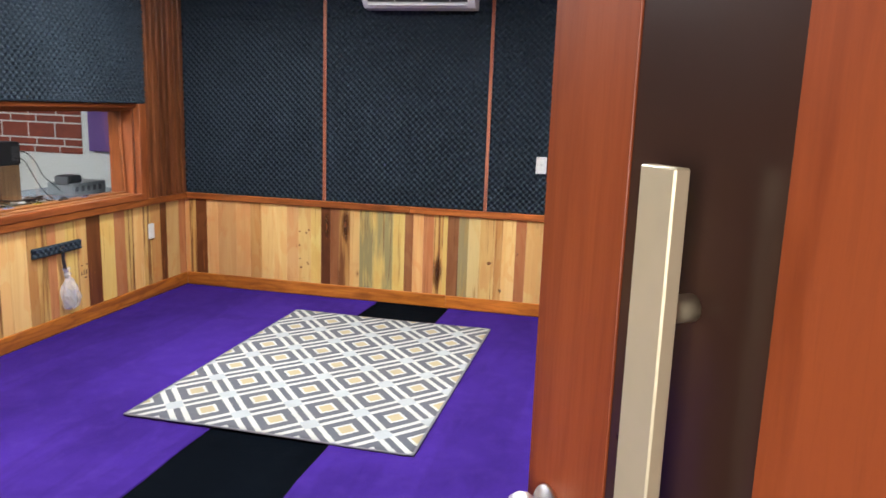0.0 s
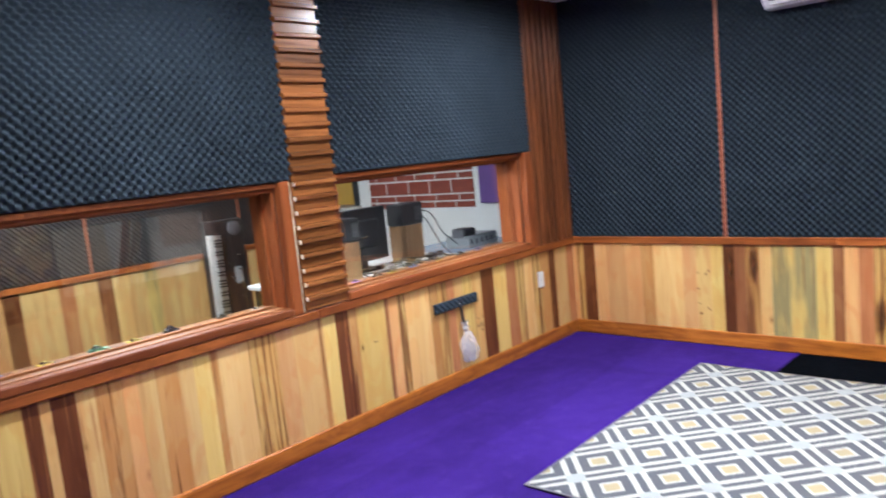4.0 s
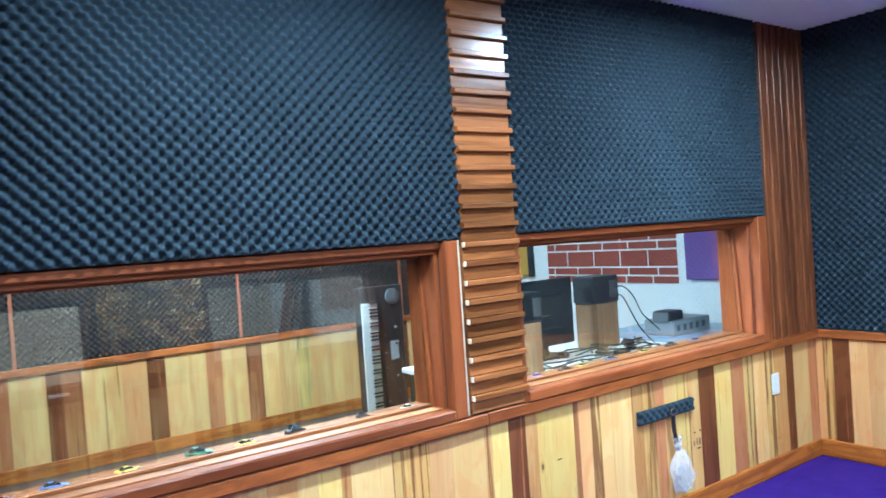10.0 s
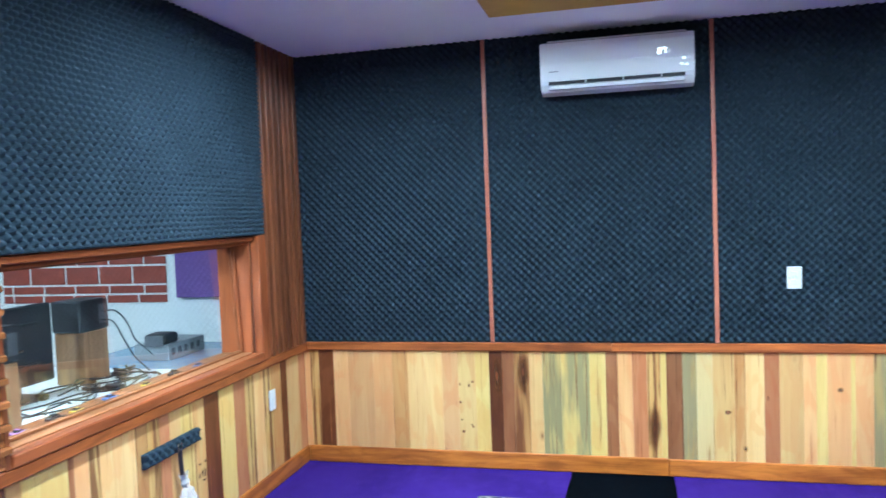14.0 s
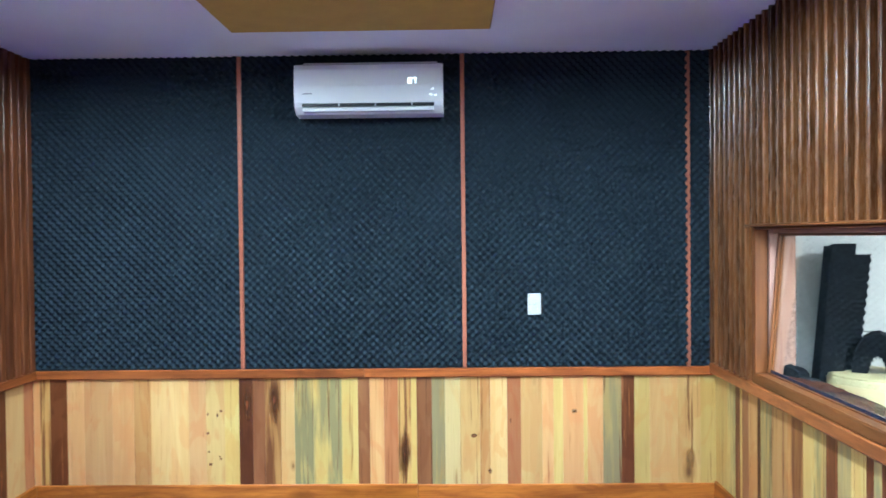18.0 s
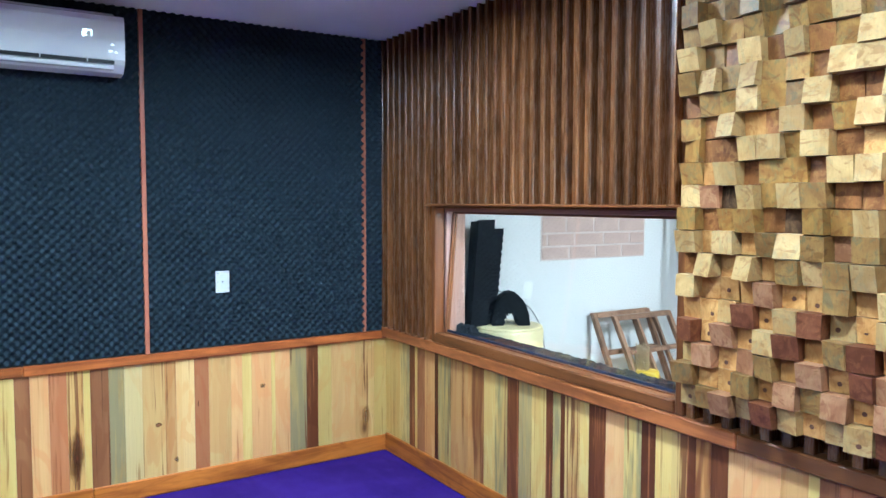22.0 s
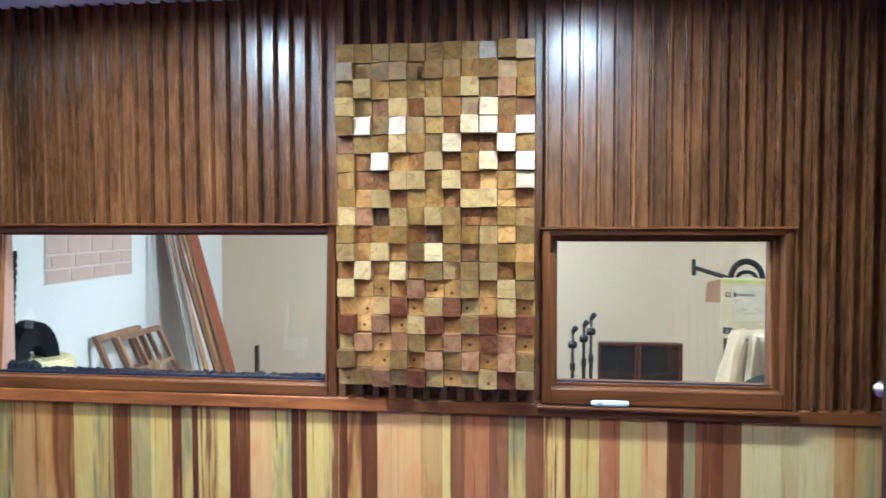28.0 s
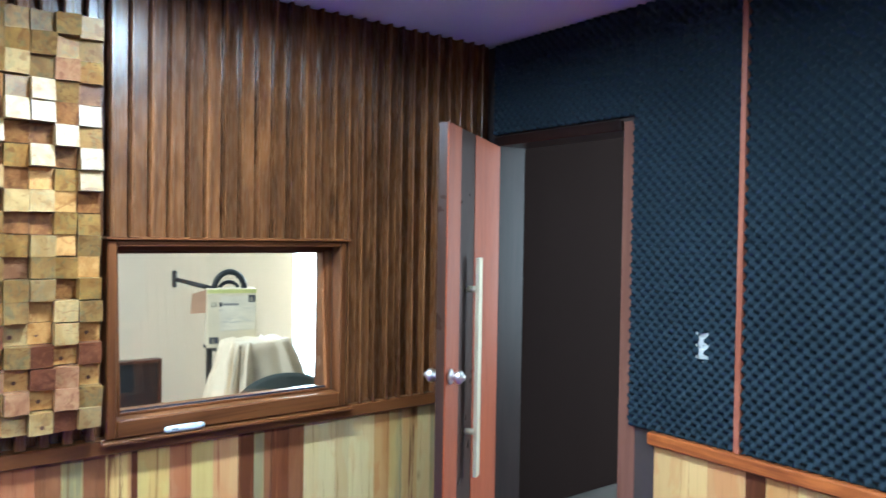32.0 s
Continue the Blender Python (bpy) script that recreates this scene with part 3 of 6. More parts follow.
planks_a(wall_c, 4.0, 3.965, -0.02, "y18.2 g11.5 d6.4 y2.9 b8.6 t10.9 d3.8 g13.0 t16.8 x14.5 y9.4 g10.4 d9.1 o9.7 y10.4 d4.8 g5.2 d2.8 m9.5 y5.8 d9.9 k10.3 g9.2 d7.2 y7.9 m7.1 d3.9 x6.6 d7.2 k9.5 k10.3 t9.6 y3.6 b6.2 r11.0 b8.5 g7.4 b7.8 m8.1 t1.2 d2.4 y12.1 r8.8 y9.0 k10.6 d7.1 o4.6 b3.5 d8.1 b7.3 c7.6 c8.4 c7.0 c7.6 c6.4 t8.7 o7.3 s9.3 c7.9 o7.3 c9.2 o8.3 b7.0")
planks_b(wall_d, -L, -L + 0.02, 2.885, -1, "p13 p12 k16 d8 t12 p14 r9 p13 k15 b8 p14 g12 p13 t12 d8 k16 p14 m12 p14 t12 r9 p13 p10")

# rails and baseboards
RD = 0.042


def rail_piece(name, x0, x1, y0, y1, z0, z1, mat, parent):
    return box(name, x0, x1, y0, y1, z0, z1, mat, parent, 0.006)


rail_piece("rail", 0.02, 1.95, -RD, 0.0, ZR - 0.052, ZR, RAIL["x"], wall_b)
rail_piece("rail", 1.951, 4.0, -RD, 0.0, ZR - 0.052, ZR, RAIL["x"], wall_b)
rail_piece("rail", 0.0, RD + 0.012, -2.62, -0.001, ZR - 0.052, ZR, RAIL["y"], wall_a)
rail_piece("rail", 0.0, RD + 0.012, -L, -2.621, ZR - 0.055, ZR - 0.003, RAIL["y"], wall_a)
rail_piece("rail", 3.924, 4.0, -2.6, -0.001, ZC - 0.060, ZC, RAILC["y"], wall_c)
rail_piece("rail", 3.930, 4.0, -5.10, -2.601, ZC - 0.060, ZC - 0.001, CFRAME["y"], wall_c)
rail_piece("rail", 0.0, 2.9, -L, -L + 0.055, ZR - 0.052, ZR, RAIL["x"], wall_d)
rail_piece("baseboard", 0.03, 2.25, -0.030, 0.0, 0, ZB, BASEW["x"], wall_b)
rail_piece("baseboard", 2.251, 3.97, -0.030, 0.0, 0, ZB - 0.004, BASEW["x"], wall_b)
rail_piece("baseboard", 0.0, 0.03, -L, 0.0, 0, ZB - 0.002, BASEW["y"], wall_a)
rail_piece("baseboard", 3.95, 4.0, -5.10, -0.030, 0, ZB + 0.01, BASEW["y"], wall_c)
rail_piece("baseboard", 0.03, 2.885, -L, -L + 0.03, 0, ZB, BASEW["x"], wall_d)
tagged(box("wall_end", 3.945, 4.0, -L, -5.112, 0.0, ZR, WHITE, None, 0.004), "bare white painted wall end beside the door", "wall", kind="structure")

# ---- acoustic foam ----
FB = "charcoal egg-crate acoustic foam between reddish timber strips"
SX = (1.25, 2.53, 3.812)
foam_sheet("acoustic_foam", (0.035, -0.001, ZR), (1, 0, 0), (0, 0, 1), (0, -1, 0), SX[0] - 0.047, H - ZR, FB)
foam_sheet("acoustic_foam", (SX[0] + 0.012, -0.001, ZR), (1, 0, 0), (0, 0, 1), (0, -1, 0), SX[1] - SX[0] - 0.024, H - ZR, FB)
foam_sheet("acoustic_foam", (SX[1] + 0.012, -0.001, ZR), (1, 0, 0), (0, 0, 1), (0, -1, 0), SX[2] - SX[1] - 0.0125, H - ZR, FB, hole=(0.36, 0.435, 0.305, 0.42))
foam_sheet("acoustic_foam", (SX[2] + 0.004, -0.001, ZR), (1, 0, 0), (0, 0, 1), (0, -1, 0), 4.0 - SX[2] - 0.005, H - ZR, FB)
for sx in SX:
    box("foam_strip", sx - 0.0115, sx + 0.0115, -0.034 if sx < 3 else -0.030, 0.0, ZR, H - 0.002, STRIP, wall_b, 0.002, "thin reddish timber strip")
FA = "charcoal egg-crate acoustic foam sheet above a wide window"
foam_sheet("acoustic_foam", (0.028, -4.575, 1.472), (0, 1, 0), (0, 0, 1), (1, 0, 0), 1.885, H - 1.472 - 0.004, FA)
foam_sheet("acoustic_foam", (0.028, -2.413, 1.480), (0, 1, 0), (0, 0, 1), (1, 0, 0), 1.866, H - 1.480 - 0.004, FA)
boxes("foam_backing", [(0.0, 0.0275, -4.57, -2.695, 1.48, H - 0.006), (0.0, 0.0275, -2.41, -0.552, 1.487, H - 0.006)], CORE, wall_a)
SD = (2.51, 1.28)
foam_sheet("acoustic_foam", (SD[0] + 0.012, -L + 0.001, ZR), (1, 0, 0), (0, 0, 1), (0, 1, 0), 3.022 - SD[0] - 0.012, H - ZR, FB, hole=(0.130, 0.164, 0.335, 0.435))
foam_sheet("acoustic_foam", (SD[1] + 0.001, -L + 0.001, ZR), (1, 0, 0), (0, 0, 1), (0, 1, 0), SD[0] - SD[1] - 0.013, H - ZR, FB)
foam_sheet("acoustic_foam", (0.06, -L + 0.001, ZR), (1, 0, 0), (0, 0, 1), (0, 1, 0), SD[1] - 0.061, H - ZR, FB)
foam_sheet("acoustic_foam", (3.025, -L + 0.001, 2.11), (1, 0, 0), (0, 0, 1), (0, 1, 0), 0.90, H - 2.112, "charcoal egg-crate foam piece above the entrance door")
for sx in SD[:1]:
    box("foam_strip", sx - 0.0115, sx + 0.0115, -L, -L + 0.034, ZR, H - 0.002, STRIP, wall_d, 0.002, "thin reddish timber strip")


# ---- timber slats ----
def slat_data(along, z0, z1, back, front, pitch, rec, low):
    """One vertical slat: a flat board with a proud batten on one edge, seen from the room."""
    prof = [(0.0005, 0), (0.0005, low), (rec * pitch, low), (rec * pitch, 0.90), ((rec + 0.05) * pitch, 1.0), (pitch - 0.006, 1.0), (pitch - 0.0015, 0.90), (pitch - 0.0015, 0)]
    v = []
    for z in (z0, z1):
        for s, d in prof:
            v.append((back + (front - back) * d, along + s, z))
    n = len(prof)
    f = [[i, (i + 1) % n, n + (i + 1) % n, n + i] for i in range(n)] + [list(range(n))[::-1], list(range(n, 2 * n))]
    return v, f


def slat_field(owner, y0, y1, z0, z1, back, front, mat, pitch=0.0745, rec=0.74, low=0.50):
    n = max(1, round((y1 - y0) / pitch))
    p = (y1 - y0) / n
    for i in range(n):
        ob = put_mesh("slat", *slat_data(y0 + i * p, z0, z1 - 0.003, back, front, p, rec, low), mat, owner)
        fix_normals(ob)


SLATR = wood("russet_slat_wood", (0.168, 0.054, 0.018), (0.075, 0.022, 0.0072), "z", 0.35, vary=0.3, spots=True)
slat_field(wall_c, -0.617, -0.035, ZC, H, 4.0, 3.925, SLAT["z"])
slat_field(wall_c, -2.375, -0.617, 1.572, H, 4.0, 3.925, SLAT["z"])
slat_field(wall_c, -3.287, -2.375, ZC, H, 4.0, 3.945, SLAT["z"], rec=0.48, low=0.05)
slat_field(wall_c, -4.303, -3.287, 1.556, H, 4.0, 3.925, SLAT["z"])
slat_field(wall_c, -5.165, -4.303, ZC, H, 4.0, 3.925, SLAT["z"])
slat_field(wall_a, -5.165, -4.60, ZR, H, 0.0, 0.07, SLATD, 0.08, 0.36, 0.58)
slat_field(wall_a, -0.53, -0.035, ZR, H, 0.0, 0.05, SLATR, 0.071, 0.3, 0.62)

# horizontal slats between the two foam sheets
v0, f0 = slat_data(0, 0, 1, 0, 1, 0.0755, 0.66, 0.70)
for i in range(22):
    z = 0.782 + i * 0.0755
    v = [(0.0 + d * 0.078, -2.700 + e * 0.284, z + s) for d, s, e in v0]
    sl = put_mesh("slat", v, f0, SLATA["y"], wall_a)
    fix_normals(sl)
    if z < 1.44:
        box("end_grain", 0.060, 0.0785, -2.7065, -2.7005, z + 0.0530, z + 0.0738, CREAM, sl, 0.002, "pale sawn end")
box("edge_strip", 0.0, 0.0568, -2.7190, -2.7160, 0.778, 1.470, CREAM, wall_a, 0.001, "thin pale edge strip")
box("slat_cap", 0.0, 0.045, -2.69, -2.41, 2.445, H - 0.002, SLATA["y"], wall_a)


# ---- windows ----
def window(name, wall_x, out, inner, outer, glass_x, back_x, mats, label, proud, lip, lean=0.0, inside=None, top=1.0, ledge=None):
    """A fixed light in a timber frame: four members, a lining through the wall, one pane."""
    (ya, yb, za, zb), (oa, ob_, pa, pb) = inner, outer
    t = tagged(new(name), label, "window", kind="structure")
    t.location = (wall_x, (ya + yb) / 2, pa)
    PLACE[t] = Vector(t.location)
    f = wall_x + out * proud
    box("window_frame", wall_x, f, oa, ya, pa, pb, mats["z"], t, 0.005)
    box("window_frame", wall_x, f, yb, ob_, pa, pb, mats["z"], t, 0.005)
    box("window_frame", wall_x, wall_x + out * proud * top, ya, yb, zb, pb, mats["y"], t, 0.005)
    box("window_sill", wall_x, f + out * 0.004, ya, yb, pa, za + lip, mats["y"], t, 0.006)
    g = 0.018
    lo, hi = min(wall_x, back_x), max(wall_x, back_x)
    inner_mats = inside or mats
    box("lining", lo, hi, ya, ya + g, za, zb, inner_mats["z"], t, 0.002)
    box("lining", lo, hi, yb - g, yb, za, zb, inner_mats["z"], t, 0.002)
    box("lining", lo, hi, ya + g, yb - g, zb - g, zb, inner_mats["y"], t, 0.002)
    box("lining", lo, hi, ya + g, yb - g, za, za + g, ledge or mats["y"], t, 0.002)
    v, f = box_data(glass_x - 0.003, glass_x + 0.003, ya + g, yb - g, za + g, zb - g)
    pane = put_mesh("pane", [(x + lean * ((z - za) / (zb - za) - 0.5), y, z) for x, y, z in v], f, GLASS, t)
    fix_normals(pane)
    pane.visible_shadow = False
    for s in (1, -1):
        for q in (ya + g, yb - g - 0.012):
            e = glass_x + s * 0.011
            v, f = box_data(e - 0.007, e + 0.007, q, q + 0.012, za + g, zb - g, 0.002)
            fix_normals(put_mesh("glazing_bead", [(x + lean * ((z - za) / (zb - za) - 0.5), y, z) for x, y, z in v], f, mats["z"], t))
        for q, at in ((za + g, -0.5), (zb - g - 0.012, 0.5)):
            e = glass_x + s * 0.011 + lean * at * 0.95
            box("glazing_bead", e - 0.007, e + 0.007, ya + g + 0.013, yb - g - 0.013, q, q + 0.012, (ledge or mats["y"]) if at < 0 else mats["y"], t, 0.002)
    return t


window("window_1", 0.0, 1, A1, (-4.605, -2.72, 0.773, 1.47), -0.093, -0.2, FRAMEW, "wide fixed window in a reddish varnished timber frame", 0.056, 0.014, -0.028, top=0.5, ledge=LEDGEW)
window("window_2", 0.0, 1, A2, (-2.43, -0.54, 0.773, 1.478), -0.093, -0.2, FRAMEW, "wide fixed window in a reddish varnished timber frame", 0.056, 0.014, -0.028, top=0.5, ledge=LEDGEW)
window("window_3", 4.0, -1, C3, (-2.375, -0.617, ZC, 1.560), 4.03, 4.13, CFRAME, "wide fixed window in a brown timber frame", 0.066, 0.024, 0.06, LININGW)
window("window_4", 4.0, -1, C4, (-4.302, -3.280, ZC, 1.545), 4.03, 4.13, CFRAME, "small fixed window in a brown timber frame", 0.080, 0.018, 0.06)
ht = box("head_trim", 3.900, 4.0, -2.40, -0.60, 1.560, 1.572, CFRAME["y"], wall_c, 0.003)
box("end_grain", 3.903, 3.950, -2.4035, -2.4005, 1.561, 1.571, CREAM, ht, 0.001, "pale sawn end")
box("head_trim", 3.900, 4.0, -4.31, -3.27, 1.545, 1.556, CFRAME["y"], wall_c, 0.003)


# ---- wood block diffuser ----
def block_mat(name, colour, dark, stain, much, spec=0.2):
    """Sawn block face: growth rings, olive and brown stains, satin varnish."""
    m, nodes, links, b = mat_base(name, colour, 0.3, 0, spec)
    mul = lambda x, y: mth(nodes, links, "MULTIPLY", x, y)
    v = coords(nodes, links, (1, 1, 1))
    slow = noise_tex(nodes, links, v, 9.0, 3, 1.3)
    ring = mth(nodes, links, "MULTIPLY_ADD", mth(nodes, links, "SINE", mul(slow, 62.0)), 0.5, 0.5)
    c = mixc(nodes, links, ramp(nodes, links, slow, 0.40, 0.60), colour, dark)
    c = mixc(nodes, links, mul(ring, 0.12), c, dark)
    blot = noise_tex(nodes, links, coords(nodes, links, (1, 1.3, 1.0)), 17.0, 5, 1.4, 0.65)
    c = mixc(nodes, links, mul(ramp(nodes, links, blot, 0.51, 0.60), much), c, stain)
    patch = noise_tex(nodes, links, coords(nodes, links, (1, 1.0, 1.4)), 11.0, 4, 2.0, 0.6)
    c = mixc(nodes, links, mul(ramp(nodes, links, patch, 0.55, 0.63), 0.62), c, tuple(k * f for k, f in zip(dark, (0.62, 0.48, 0.42))))
    f = noise_tex(nodes, links, coords(nodes, links, (1, 1, 0.25)), 170.0, 4, 0.4, 0.7)
    c = mixc(nodes, links, mul(ramp(nodes, links, f, 0.45, 0.8), 0.40), c, tuple(k * 0.5 for k in dark))
    oi, hsv = nodes.new("ShaderNodeObjectInfo"), nodes.new("ShaderNodeHueSaturation")
    links.new(c, hsv.inputs["Color"])
    links.new(mth(nodes, links, "MULTIPLY_ADD", oi.outputs["Random"], 0.34, 0.83), hsv.inputs["Value"])
    links.new(hsv.outputs[0], b.inputs["Base Color"])
    links.new(mth(nodes, links, "MULTIPLY_ADD", oi.outputs["Random"], 0.12, 0.35), b.inputs["Roughness"])
    bump(nodes, links, b, f, 0.14, 0.001)
    return m


BLOCKS = {
    "o": block_mat("olive_block", (0.270, 0.152, 0.045), (0.185, 0.092, 0.026), (0.125, 0.104, 0.050), 0.66),
    "g": block_mat("golden_block", (0.320, 0.176, 0.044), (0.225, 0.104, 0.024), (0.165, 0.128, 0.048), 0.6),
    "p": block_mat("pale_block", (0.45, 0.290, 0.112), (0.35, 0.200, 0.066), (0.27, 0.210, 0.098), 0.5, 0.34),
    "b": block_mat("brown_block", (0.240, 0.098, 0.028), (0.145, 0.053, 0.016), (0.32, 0.165, 0.044), 0.45),
    "r": block_mat("rosy_block", (0.325, 0.158, 0.076), (0.235, 0.100, 0.044), (0.37, 0.205, 0.092), 0.45),
    "m": block_mat("maroon_block", (0.150, 0.050, 0.021), (0.095, 0.029, 0.012), (0.215, 0.084, 0.034), 0.4),
    "a": block_mat("amber_block", (0.54, 0.300, 0.098), (0.42, 0.200, 0.056), (0.31, 0.138, 0.038), 0.45),
    # Dark colour stands for the shade in a gap between blocks.
    "k": block_mat("shaded_gap_block", (0.075, 0.037, 0.016), (0.034, 0.016, 0.008), (0.125, 0.074, 0.032), 0.5, 0.1),
}
NAIL = plain("dark_knot", (0.09, 0.03, 0.012), 0.6)
panel = thing("wood_block_diffuser", (3.92, -2.82, 0.86), "acoustic diffuser of slanted varnished timber blocks on the slatted wall", "diffuser")
rng = random.Random(11)
# rows from the top: wood, and how far the block stands out; capitals carry a knot, w is a pale block tipped up to the
# lamps, k is coloured dark for a shaded gap
FACE = """o2 o2 o2 o2 o1 o2 o2 o2 o2 o3 p3
o3 o1 o2 o3 o1 o3 o3 g2 o3 g2 g2
o2 p3 g2 o2 g1 g2 g3 p3 o2 r3 g2
p3 o1 b1 p3 b1 p3 b2 g2 w3 o2 b1
o3 w3 o2 w3 g2 g2 b1 w3 w3 b2 w2
b1 o2 g2 p3 g2 o2 w3 b1 b1 w3 g2
g2 b1 w3 a1 b1 p3 b1 g2 w3 b1 w3
g2 b1 b1 p3 p3 g2 p3 b1 a1 g2 w3
g2 a1 p3 b1 g2 g2 b1 p3 p3 a1 b1
p2 r2 k1 p3 g2 p3 o3 b1 b1 g2 g2
g3 b1 g2 g3 b1 k1 g3 g2 p3 a1 o2
p3 a1 p3 a1 o3 w3 o3 r1 o3 g2 a1
b1 w3 a1 w3 a1 o3 p2 o3 p3 b1 g3
p3 a1 A1 a1 r3 A1 A1 o3 a1 p3 o3
a1 A1 p2 m3 A1 p3 m3 P1 A1 p3 A1
m3 A1 r3 A1 p3 m3 a1 o3 m3 A1 m3
p1 r3 A1 r2 o3 a1 r3 A1 m3 r3 A1
o3 a1 A1 o3 A1 r3 o2 r3 A1 r3 o3
P1 o2 r3 p1 m3 p2 A1 p1 P3 m2 p3"""
NC, NR, PY0, PY1, PZ0, PZ1 = 11, 19, -3.247, -2.400, 0.868, 2.335
box("backboard", 3.905, 3.925, PY0 + 0.02, PY1 - 0.02, PZ0 + 0.02, PZ1 - 0.02, SLAT["z"], panel)
bw, bh = (PY1 - PY0) / NC, (PZ1 - PZ0) / NR
for r, line in enumerate(FACE.split("\n")):
    for c, code in enumerate(line.split()):
        y0 = PY1 - (c + 1) * bw + 0.0008 + rng.uniform(-0.002, 0.002)
        z0 = PZ1 - (r + 1) * bh + 0.0008 + rng.uniform(-0.003, 0.003)
        y1, z1 = y0 + bw - 0.0016, z0 + bh - 0.0016
        kind, level = code[0].lower(), int(code[1])
        deep = (0.014, 0.034, 0.060)[level - 1] + rng.uniform(-0.004, 0.005)
        if level == 1:
            tz, ty = rng.uniform(-0.004, 0.012), rng.uniform(-0.006, 0.006)
        else:
            tz, ty = rng.choice((-0.004, 0.002, 0.008, 0.014, 0.020)), rng.choice((-0.020, -0.010, -0.003, 0.003, 0.010, 0.020))
        if kind == "w":
            kind, ty = "p", (-0.016 - 0.0022 * c if c < 5 else 0.030 - 0.0022 * c) + rng.uniform(-0.002, 0.002)
            tz = -0.0155 - 0.0014 * max(0, r - 5) + rng.uniform(-0.002, 0.002)
        h = [max(0.006, deep + sz * tz + sy * ty) for sy, sz in ((-0.5, -0.5), (0.5, -0.5), (0.5, 0.5), (-0.5, 0.5))]
        sq = [(y0, z0), (y1, z0), (y1, z1), (y0, z1)]
        v = [(3.905, a, b) for a, b in sq] + [(3.905 - q, a, b) for (a, b), q in zip(sq, h)]
        ob = put_mesh("block", v, [[0, 1, 2, 3], [4, 5, 6, 7], [0, 1, 5, 4], [1, 2, 6, 5], [2, 3, 7, 6], [3, 0, 4, 7]], BLOCKS[kind], panel)
        fix_normals(ob)
        if code[0].isupper():
            ky, kz = rng.uniform(0.35, 0.7) * (y1 - y0) + y0, rng.uniform(0.25, 0.45) * (z1 - z0) + z0
            dx = deep + ((kz - z0) / bh - 0.5) * tz + ((ky - y0) / bw - 0.5) * ty
            mesh_of("knot", lathe_data([(0.008, -0.002), (0.0075, 0.0012)], (3.905 - dx, ky, kz), (-1, 0, 0), 10), NAIL, ob, "small dark knot", False)

# ---- ceiling clouds and downlights ----
tagged(box("ceiling_cloud", 1.405, 2.66, -1.32, -0.69, H - 0.05, H, plain("ochre_fabric", (0.52, 0.33, 0.07), 0.95, 0, 0.06, 8, 0.3), None, 0.006), "ochre fabric-covered acoustic panel fixed to the ceiling", "acoustic panel", "ceiling panels")
tagged(box("ceiling_cloud", 0.50, 1.13, -3.11, -1.83, H - 0.05, H, plain("purple_fabric", (0.14, 0.055, 0.24), 0.95, 0, 0.06, 8, 0.3), None, 0.006), "purple fabric-covered acoustic panel fixed to the ceiling", "acoustic panel", "ceiling panels")
LED = emitter("led_diffuser", (0.93, 0.96, 1.0), 9.0)
for lx, ly in ROOM_LAMPS:
    t = thing("downlight", (lx, ly, H), "round white LED light fixed to the ceiling", "ceiling light", "downlights")
    mesh_of("trim_ring", lathe_data([(0.091, -0.0010), (0.091, -0.0165), (0.096, -0.0185), (0.108, -0.0165), (0.116, -0.008), (0.118, -0.0005)], (lx, ly, H), n=40, cap=False), WPLAST, t)
    mesh_of("diffuser", lathe_data([(0.0905, -0.0075), (0.0905, -0.0010)], (lx, ly, H), n=40), LED, t)

# ---- air conditioner ----
ac = thing("air_conditioner", (2.0, -0.03, 2.225), "white wall-mounted split air conditioner high on the foam wall", "air conditioner")
AX0, AX1 = 1.605, 2.423


def ac_shell(x0, x1):
    prof = [(-0.032, 2.488), (-0.17, 2.488), (-0.203, 2.478), (-0.216, 2.45), (-0.221, 2.36), (-0.216, 2.27), (-0.205, 2.247), (-0.16, 2.212), (-0.07, 2.205), (-0.032, 2.212)]
    v = [(x, y, z) for x in (x0, x1) for y, z in prof]
    n = len(prof)
    return v, [[i, (i + 1) % n, n + (i + 1) % n, n + i] for i in range(n)] + [list(range(n))[::-1], list(range(n, 2 * n))]


GLOSSW = plain("glossy_white_plastic", (0.80, 0.81, 0.80), 0.16, 0, 0.01, 6, 0.02)
fix_normals(put_mesh("body", *ac_shell(AX0 + 0.012, AX1 - 0.012), GLOSSW, ac))
for xa, xb in ((AX0, AX0 + 0.0118), (AX1 - 0.0118, AX1)):
    v, f = ac_shell(xa, xb)
    fix_normals(put_mesh("end_cap", [(x, y * 0.97 if y < -0.1 else y, z) for x, y, z in v], f, GLOSSW, ac))
boxes("outlet_slot", [(AX0 + 0.045, AX1 - 0.05, -0.219, -0.19, 2.248, 2.264)], BPLAST, ac)
box("louver", AX0 + 0.045, AX1 - 0.05, -0.214, -0.150, 2.222, 2.243, GLOSSW, ac, 0.004)
for k in range(3):
    box("vane_joint", AX0 + 0.245 + k * 0.2, AX0 + 0.251 + k * 0.2, -0.221, -0.2, 2.247, 2.265, GLOSSW, ac, 0.001)
box("back_plate", AX0 + 0.030, AX1 - 0.030, -0.110, -0.036, 2.489, 2.512, WPLAST, ac, 0.006, "pale grey chassis behind the front shell")
SHINE = emitter("lit_display", (0.9, 0.97, 1.0), 3.0)
disp = box("display", 2.232, 2.280, -0.2218, -0.219, 2.372, 2.400, WPLAST, ac, 0.0)
